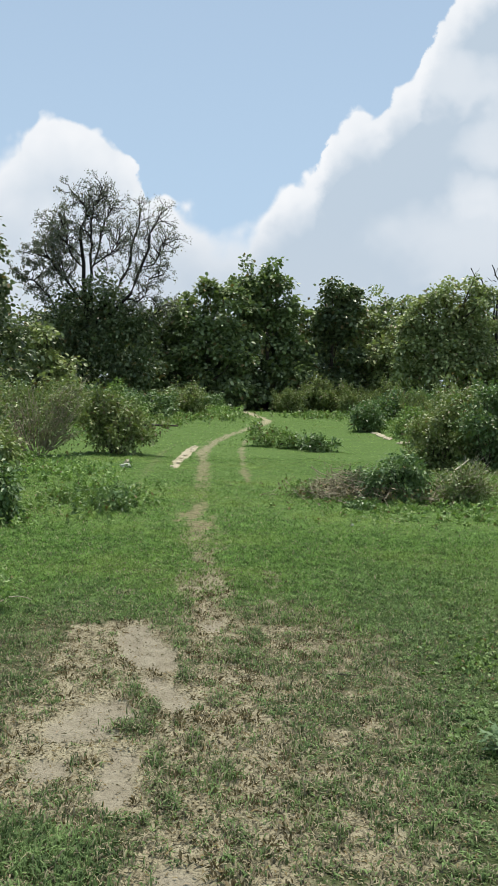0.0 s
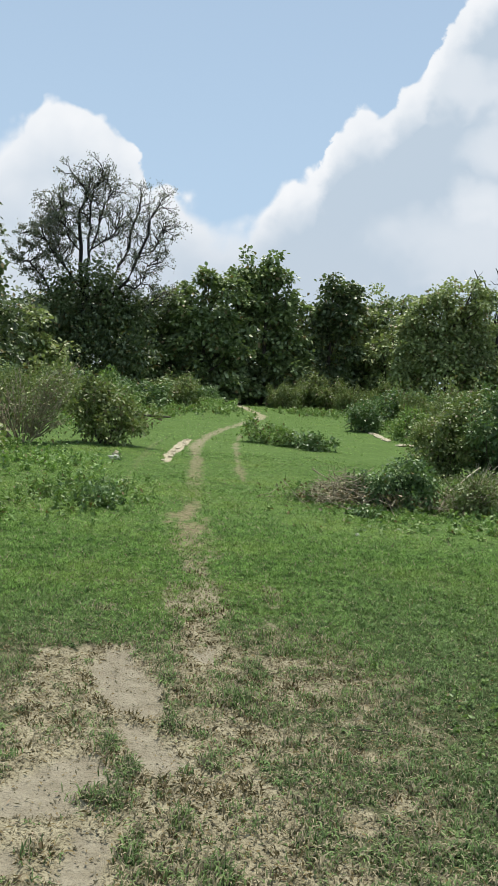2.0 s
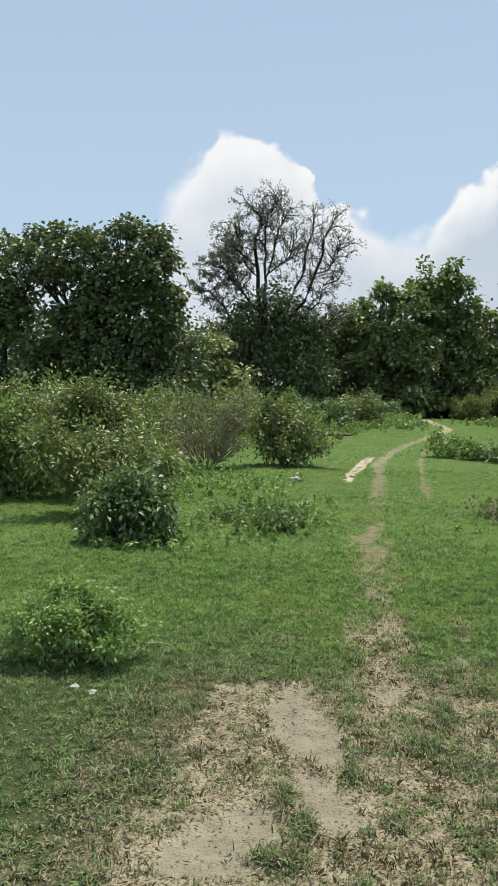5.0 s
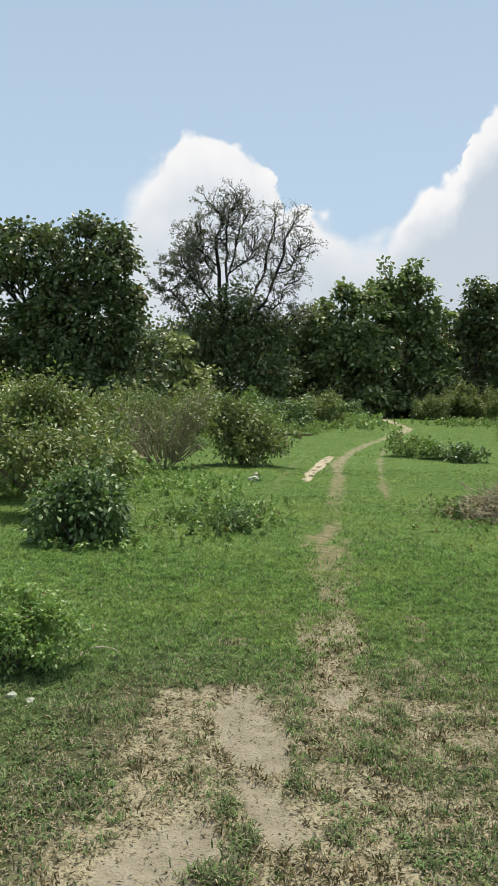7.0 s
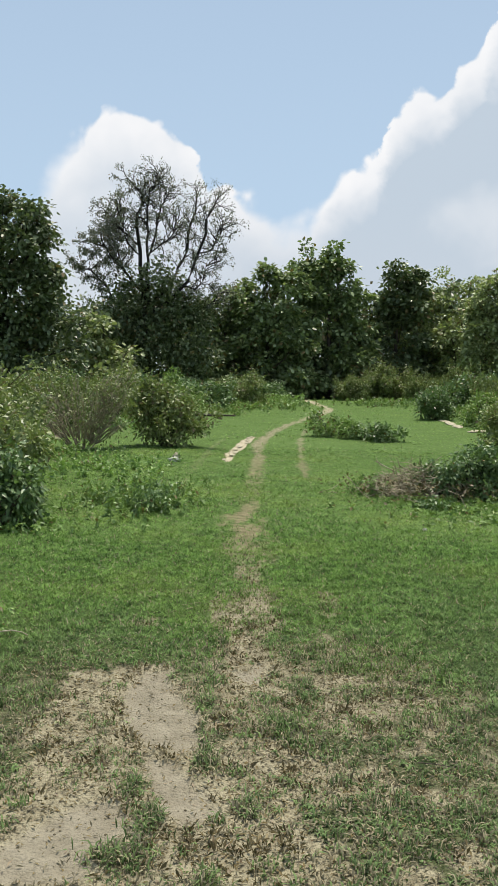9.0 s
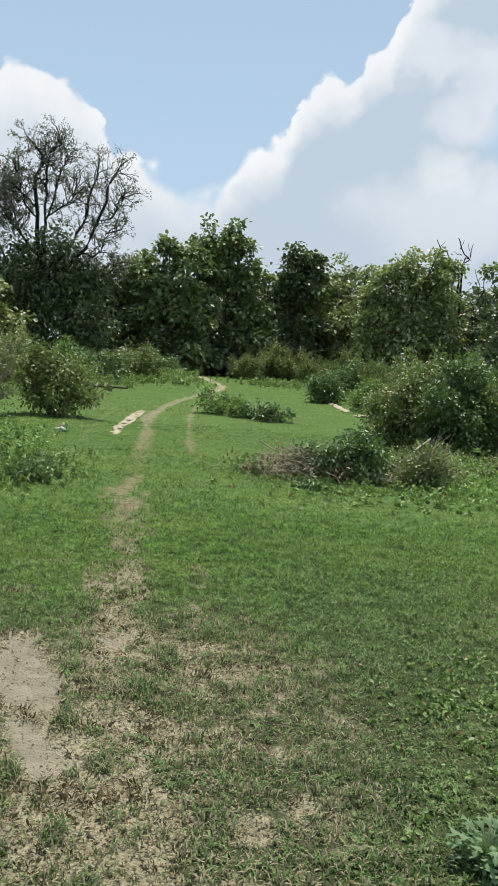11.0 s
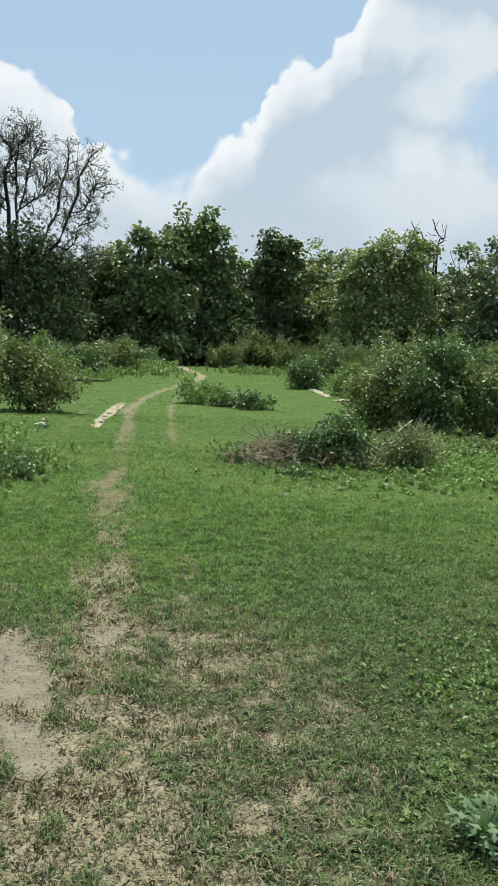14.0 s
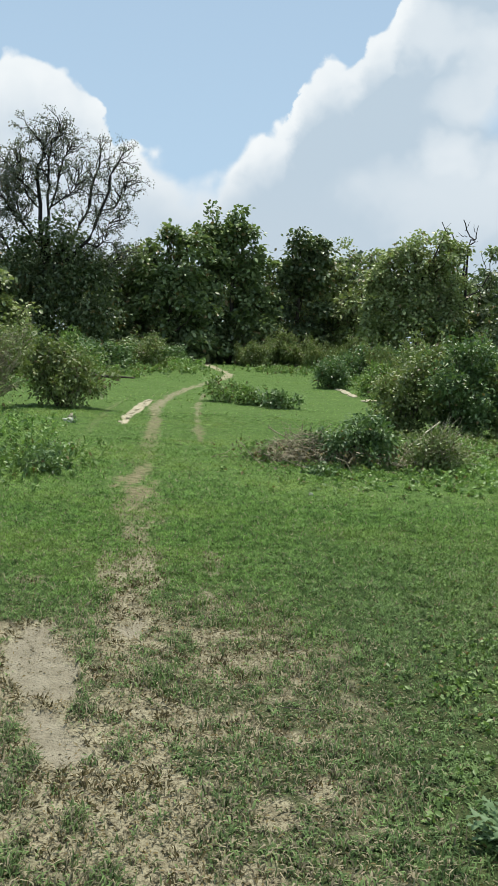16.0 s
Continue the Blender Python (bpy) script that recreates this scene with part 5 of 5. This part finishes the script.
# the bushes beside the clearing on the other side
bush("bush", (3.9, 25.0, 0), dome(0.55, 0.9, random.Random(1), 4), SHRUB_DARK, BARK, "small round dark bush at the clearing's edge", 2600, 0.1, 0.05, 6, 71, 0.1)
bush("bush", (4.7, 22.3, 0), dome(0.5, 0.75, random.Random(2), 4), SHRUB, BARK, "small green bush at the clearing's edge", 2200, 0.1, 0.05, 6, 72, 0.1)
bush("bush", (3.45, 13.7, 0), [(0, 0, 0.55, 0.42, 0.4, 0.42), (-0.25, -0.1, 0.35, 0.34, 0.34, 0.3), (0.25, 0, 0.95, 0.32, 0.34, 0.33), (0.05, -0.3, 0.3, 0.4, 0.35, 0.26)], SHRUB_OLIVE, BARK, "straggly olive bush beside the brush pile", 8500, 0.07, 0.042, 10, 73, 0.065, 16, shoots=40, clumps=34, shell=0.65)
bush("bush", (4.25, 13.3, 0), [(0, 0, 0.6, 0.5, 0.45, 0.46), (0.3, 0, 0.5, 0.38, 0.4, 0.4), (-0.25, -0.2, 0.5, 0.36, 0.36, 0.36), (0.1, 0, 1.1, 0.3, 0.3, 0.26)], SHRUB_DARK, BARK, "dense dark bush beside the brush pile", 8500, 0.07, 0.042, 10, 74, 0.065, 16, shoots=40, clumps=34, shell=0.65)
bush("bush", (5.1, 13.3, 0), [(0, 0, 0.62, 0.46, 0.4, 0.5), (0.38, 0, 0.85, 0.36, 0.4, 0.46), (-0.3, -0.1, 0.5, 0.34, 0.34, 0.36)], SHRUB_OLIVE, BARK, "straggly olive bush with reddish twigs", 8500, 0.07, 0.042, 10, 75, 0.065, 16, shoots=40, clumps=34, shell=0.65)
bush("bush", (5.9, 13.6, 0), [(0, 0, 0.45, 0.5, 0.45, 0.4), (0.45, 0, 0.5, 0.45, 0.4, 0.4)], SHRUB_OLIVE, BARK, "green bush at the end of the row", 8500, 0.07, 0.042, 9, 175, 0.065, 16, shoots=40, clumps=34, shell=0.65)
bush("bush", (4.9, 16.4, 0), dome(0.9, 1.3, random.Random(5), 6), SHRUB_OLIVE, BARK, "tall olive-green bush behind the others", 7000, 0.085, 0.05, 9, 76, 0.065, 16, shoots=40, clumps=20)
bush("bush", (4.9, 19.4, 0), dome(0.75, 0.95, random.Random(6), 6), SHRUB_OLIVE, BARK, "light olive bush at the clearing's edge", 6500, 0.08, 0.04, 9, 77, 0.08, 20, shoots=40)
bush("low_bush", (0.75, 18.0, 0), [(0, 0, 0.16, 0.45, 0.4, 0.15), (-0.3, 0.2, 0.2, 0.25, 0.3, 0.16), (0.35, -0.3, 0.12, 0.3, 0.3, 0.1)], SHRUB, BARK, "low green leafy bush beside the track", 1500, 0.08, 0.048, 5, 78, 0.055, shoots=10)
bush("low_bush", (1.4, 17.2, 0), [(0, 0, 0.17, 0.32, 0.4, 0.15), (0.3, -0.2, 0.1, 0.3, 0.3, 0.09)], SHRUB_DARK, BARK, "low dark leafy bush beside the track", 1200, 0.08, 0.048, 5, 79, 0.05, shoots=8)


def weeds(name, centre, half, count, height, leaf, label, seed, length=0.05, width=0.025, per=14):
    """A patch of leafy weeds, too many to count."""
    rng = np.random.default_rng(seed)
    s = Soup()
    for _ in range(count):
        x, y = centre[0] + rng.normal(0, half[0] * 0.5), centre[1] + rng.normal(0, half[1] * 0.5)
        h = height * rng.uniform(0.35, 1.15)
        foot = np.array([x, y, -0.01])
        top = foot + [rng.normal(0, h * 0.3), rng.normal(0, h * 0.3), h]
        line = bent(foot, top, rng, 0.06, 4)
        s.tube(line, [0.003, 0.0025, 0.002, 0.0015], 3)
        f = rng.uniform(0.15, 1, per)[:, None]
        s.leaves(foot + (top - foot) * f, rng.normal(0, 1, (per, 3)) + [0, 0, 0.3], length, width, rng)
    me = s.mesh(name, leaf)
    tagged(new(name, me), label, "weeds", kind="stuff")


weeds("weed_patch", (-1.7, 8.9), (0.75, 1.2), 170, 0.16, SHRUB, "patch of leafy green weeds in the grass", 81, 0.055, 0.026)
weeds("weed_patch", (-1.35, 8.4), (0.25, 0.35), 60, 0.24, SHRUB_DARK, "denser clump of green weeds", 82, 0.06, 0.028)
weeds("weed_patch", (-2.7, 11.5), (1.0, 1.4), 90, 0.2, WEED, "light green weeds in front of the bushes", 83, 0.07, 0.035)
weeds("weed_patch", (3.3, 9.2), (1.0, 1.3), 260, 0.12, WEED, "pale green creeping weeds round the brush pile", 84, 0.05, 0.028)
weeds("weed_patch", (1.38, 8.85), (0.18, 0.16), 46, 0.11, SHRUB_DARK, "dense low clump of weeds before the brush pile", 284, 0.045, 0.026)
weeds("weed_patch", (2.7, 9.5), (0.3, 0.25), 46, 0.42, SHRUB_OLIVE, "straggly leafy weeds at the end of the brush pile", 285, 0.05, 0.028, 20)
weeds("weed_patch", (3.6, 11.4), (0.9, 1.0), 220, 0.11, WEED, "pale green weeds between the pile and the bushes", 286, 0.055, 0.03)
weeds("weed_patch", (1.9, 8.5), (1.1, 0.7), 110, 0.06, SHRUB, "low weeds in front of the brush pile", 85, 0.06, 0.03)
weeds("weed_patch", (4.6, 11.3), (1.0, 0.8), 170, 0.13, SHRUB_OLIVE, "olive weeds at the foot of the bushes", 86, 0.06, 0.03)
weeds("weed_patch", (1.95, 4.8), (0.85, 1.5), 760, 0.042, SHRUB, "small broad-leaved weeds in the turf", 87, 0.017, 0.011, 9)
weeds("weed_patch", (1.5, 3.3), (0.45, 1.1), 700, 0.05, SHRUB, "small broad-leaved weeds near the thistle", 88, 0.026, 0.015, 10)
weeds("weed_patch", (-1.8, 31.5), (2.0, 3.0), 160, 0.3, SHRUB, "light green weeds at the meadow's far edge", 89, 0.11, 0.06)
weeds("weed_patch", (3.5, 36), (2.0, 3.0), 160, 0.3, SHRUB, "light green weeds below the scrub", 90, 0.11, 0.06)
weeds("weed_patch", (-3.6, 26.5), (1.6, 1.2), 160, 0.35, SHRUB, "tall light green weeds along the fallen log", 190, 0.10, 0.055)
weeds("weed_patch", (-1.2, 36.5), (1.2, 3.0), 150, 0.4, WEED, "tall light green weeds beside the end of the track", 191, 0.12, 0.06)
weeds("weed_patch", (5.2, 30), (0.9, 5.0), 260, 0.4, SHRUB, "green weeds along the clearing's edge", 192, 0.11, 0.055)
weeds("weed_patch", (5.0, 21), (0.7, 2.0), 160, 0.4, SHRUB, "green weeds under the bushes of the clearing", 193, 0.08, 0.045)
weeds("weed_patch", (4.0, 12.5), (1.2, 0.5), 170, 0.13, SHRUB_OLIVE, "straggling weeds before the bushes", 194, 0.06, 0.032)
weeds("weed_patch", (-4.2, 12.8), (1.0, 0.9), 130, 0.3, SHRUB, "green weeds before the wide bushes", 195, 0.065, 0.035)
weeds("weed_patch", (0.85, 9.75), (0.2, 0.3), 26, 0.24, SHRUB, "leafy weeds growing through the brush pile", 196, 0.06, 0.03)
weeds("weed_patch", (1.35, 10.2), (0.3, 0.2), 16, 0.3, WEED, "light green weeds behind the brush pile", 197, 0.06, 0.03)
weeds("weed_patch", (1.6, 9.3), (0.7, 0.15), 60, 0.08, SHRUB, "low weeds along the front of the brush pile", 199, 0.05, 0.028)
weeds("weed_patch", (-2.4, 7.2), (0.5, 0.25), 46, 0.10, WEED, "low weeds at the foot of the dark bush", 198, 0.045, 0.025)
weeds("weed_patch", (-4.2, 20.5), (1.2, 1.5), 110, 0.28, WEED, "light green weeds between the bushes", 91, 0.09, 0.045)


# ---- brush pile ----
def brush_pile():
    rng = np.random.default_rng(14)
    ob = thing("brush_pile", (1.45, 9.75, 0), "heap of cut dry branches and twigs", "brush pile")
    s = Soup()
    for _ in range(520):
        x, y = rng.normal(0.0, 0.36), rng.normal(0, 0.22)
        h = 0.12 + (0.20 + 0.14 * rng.random()) * math.exp(-((x + 0.15) ** 2 + y * y) / 0.14)
        a = rng.uniform(0, 2 * math.pi)
        d = np.array([math.cos(a), 0.6 * math.sin(a), rng.normal(0.05, 0.42)]) * rng.uniform(0.05, 0.24)
        c = np.array([x, y, rng.uniform(0.01, 1.0) * h])
        p, q = c - d, c + d
        p[2], q[2] = max(p[2], 0.004), max(q[2], 0.004)
        r = rng.uniform(0.0016, 0.0045)
        s.tube(bent(p, q, rng, 0.14, 5), [r, r, r * 0.9, r * 0.8, r * 0.5], 4)
    part("twig_spray", s.mesh("twig_spray", TWIG), ob, kind="stuff")
    s = Soup()
    n = 1200
    p = np.stack([rng.normal(0.15, 0.45, n), rng.normal(-0.05, 0.26, n), rng.uniform(0.01, 0.2, n)], -1)
    s.leaves(p, rng.normal(0, 1, (n, 3)), 0.06, 0.03, rng)
    part("dead_leaves", s.mesh("dead_leaves", DEADLEAF), ob, "withered brown leaves")
    for a, b, r in [((-0.55, 0.2, 0.36), (-0.1, 0.0, 0.12), 0.008), ((-0.3, 0.1, 0.33), (0.2, -0.1, 0.1), 0.006), ((0.55, -0.35, 0.02), (0.6, -0.1, 0.22), 0.010), ((0.25, -0.35, 0.02), (0.32, -0.1, 0.26), 0.010), ((0.42, -0.35, 0.02), (0.35, -0.1, 0.2), 0.012)]:
        s = Soup()
        s.tube(bent(a, b, rng, 0.05, 5), np.linspace(r, r * 0.6, 5), 5)
        part("branch", s.mesh("branch", TWIG, True), ob)


brush_pile()
bush("creeper", (1.93, 9.65, 0), [(0, 0, 0.25, 0.40, 0.30, 0.19), (-0.26, 0, 0.20, 0.20, 0.24, 0.18), (0.28, 0.05, 0.22, 0.20, 0.24, 0.18), (0.05, 0.05, 0.36, 0.26, 0.2, 0.09)], SHRUB_DARK, BARK_DARK, "dark leafy creeper grown over the brush pile", 4600, 0.055, 0.034, 12, 92, 0.045, category="creeper", shell=0.8, droop=0.5, shoots=5, clumps=40)
bush("dry_scrub", (2.62, 9.55, 0), [(0, 0, 0.18, 0.3, 0.25, 0.16), (-0.3, -0.1, 0.1, 0.25, 0.2, 0.1), (0.25, 0, 0.2, 0.25, 0.25, 0.18)], SHRUB_OLIVE, PALEWOOD, "tangle of dry twigs and thin leaves", 1500, 0.05, 0.026, 10, 93, 0.06, bare_twigs=50, twig_r=0.004, stem_r=0.006)


def branch(name, pts, r, mat, label):
    s = Soup()
    rng = np.random.default_rng(len(pts) * 7 + int(100 * abs(pts[0][0])))
    line = np.concatenate([bent(a, b, rng, 0.03 if len(pts) < 5 else 0.0, 5)[(1 if k else 0):] for k, (a, b) in enumerate(zip(pts, pts[1:]))])
    s.tube(line, np.linspace(r, r * 0.45, len(line)), 6)
    tagged(new(name, s.mesh(name, mat, True)), label, "branch")


branch("branch", [(2.35, 9.5, 0.02), (2.55, 9.75, 0.26), (3.05, 10.4, 0.47)], 0.016, PALEWOOD, "pale bleached branch leaning from the brush pile")
branch("branch", [(3.35, 8.0, 0.01), (3.5, 8.2, 0.2), (3.72, 8.5, 0.32)], 0.009, PALEWOOD, "thin pale branch leaning in the weeds")
branch("stalk", [(-1.455, 4.38, 0.012), (-1.435, 4.42, 0.04), (-1.40, 4.455, 0.055), (-1.35, 4.48, 0.055), (-1.30, 4.49, 0.045), (-1.27, 4.49, 0.03)], 0.005, PALEWOOD, "bent dry yellow stalk on the grass")
branch("fallen_log", [(-3.9, 25.2, 0.06), (-2.0, 25.0, 0.05)], 0.06, BARK, "thin fallen log along the meadow's edge")
branch("twig", [(0.50, 3.30, 0.03), (0.62, 3.27, 0.033)], 0.002, BARK, "short dark twig lying on the grass")
branch("branch", [(-3.05, 8.6, 0.4), (-3.0, 8.7, 0.75), (-2.85, 8.75, 0.95)], 0.010, TWIG, "bare dry stem standing out of the bush")


# ---- stones ----
def stone(place, size, mat, label, seed, name="stone"):
    rng = np.random.default_rng(seed)
    bm = bmesh.new()
    bmesh.ops.create_icosphere(bm, subdivisions=2, radius=1.0)
    for vert in bm.verts:
        d = vert.co.normalized()
        k = 1 + 0.45 * noise.noise(d * 1.6 + Vector((seed, 0, 0))) + 0.3 * noise.noise(d * 4 + Vector((0, seed, 0)))
        vert.co = Vector((d.x * size[0], d.y * size[1], d.z * size[2])) * k
    me = bpy.data.meshes.new(name)
    bm.to_mesh(me)
    bm.free()
    me.materials.append(mat)
    ob = new(name, me)
    ob.location = (place[0], place[1], size[2] * 0.35)
    ob.rotation_euler = (0, 0, rng.uniform(0, 6.28))
    return tagged(ob, label, "stone", "stones on the meadow")


stone((-1.56, 3.88), (0.026, 0.022, 0.02), WHITESTONE, "small whitish stone beside the weed", 1)
stone((-1.46, 3.85), (0.022, 0.02, 0.014), WHITESTONE, "small whitish stone beside the weed", 2)
stone((-1.86, 12.8), (0.11, 0.10, 0.05), WHITESTONE, "flat whitish stone in the grass", 3)
stone((-1.93, 13.4), (0.06, 0.05, 0.05), STONE, "small grey stone in the grass", 4)
stone((-4.6, 21.3), (0.13, 0.10, 0.10), WHITESTONE, "whitish stone between the bushes", 5)
stone((1.14, 7.66), (0.025, 0.022, 0.02), WHITESTONE, "small white pebble in the grass", 6)
for k in range(9):
    sy = 13.2 + 4.6 * k / 8 + R.uniform(-0.2, 0.2)
    ob = stone((-1.08 + R.uniform(-0.09, 0.09), sy), (R.uniform(0.03, 0.05), R.uniform(0.06, 0.14), 0.01), STONE, "flat pale stone bedded beside the rut", 20 + k, "stone_slab")
    ob.rotation_euler = (0, 0, R.uniform(-0.25, 0.25))
for k, (sx, sy, a, b) in enumerate([(4.05, 24.4, 0.12, 0.5), (4.02, 23.2, 0.14, 0.6), (4.0, 22.0, 0.13, 0.55), (4.15, 20.2, 0.25, 0.2), (4.45, 19.9, 0.2, 0.18)]):
    ob = stone((sx, sy), (a, b, 0.035), STONE, "flat pale stone along the clearing's edge", 40 + k, "stone_slab")
    ob.rotation_euler = (0, 0, R.uniform(-0.1, 0.1))


def thistle():
    """A low rosette with deeply lobed grey-green leaves."""
    rng = np.random.default_rng(4)
    ob = thing("thistle", (1.07, 2.52, 0), "low plant with lobed grey-green leaves", "plant")
    for k in range(60):
        s = Soup()
        a = k * 2.4 + rng.uniform(-0.3, 0.3)
        far, h = rng.uniform(0.05, 0.125), rng.uniform(0.01, 0.10)
        out = np.array([math.cos(a), math.sin(a), 0])
        side = np.array([-math.sin(a), math.cos(a), 0])
        t = np.linspace(0, 1, 13)
        mid = out * (far * t)[:, None] + np.array([0, 0, 1.0]) * (0.012 + h * np.sin(t * 2.3))[:, None]
        w = far * 0.24 * np.array([0.05, 0.05, 0.05, 0.85, 0.12, 0.10, 1.0, 0.12, 0.10, 0.8, 0.12, 0.35, 0.02]) * rng.uniform(0.7, 1.2, 13)
        curl = np.array([0, 0, 1.0]) * (w * 0.3)[:, None]
        v = np.concatenate([mid, mid + side * w[:, None] + out * (w * 0.8)[:, None] + curl, mid - side * w[:, None] + out * (w * 0.8)[:, None] + curl])
        i = np.arange(12)
        quads = np.concatenate([np.stack([i, i + 1, i + 14, i + 13], -1), np.stack([i, i + 26, i + 27, i + 1], -1)])
        s.put(v, quads=quads)
        part("leaf", s.mesh("leaf", GREYWEED), ob)


thistle()
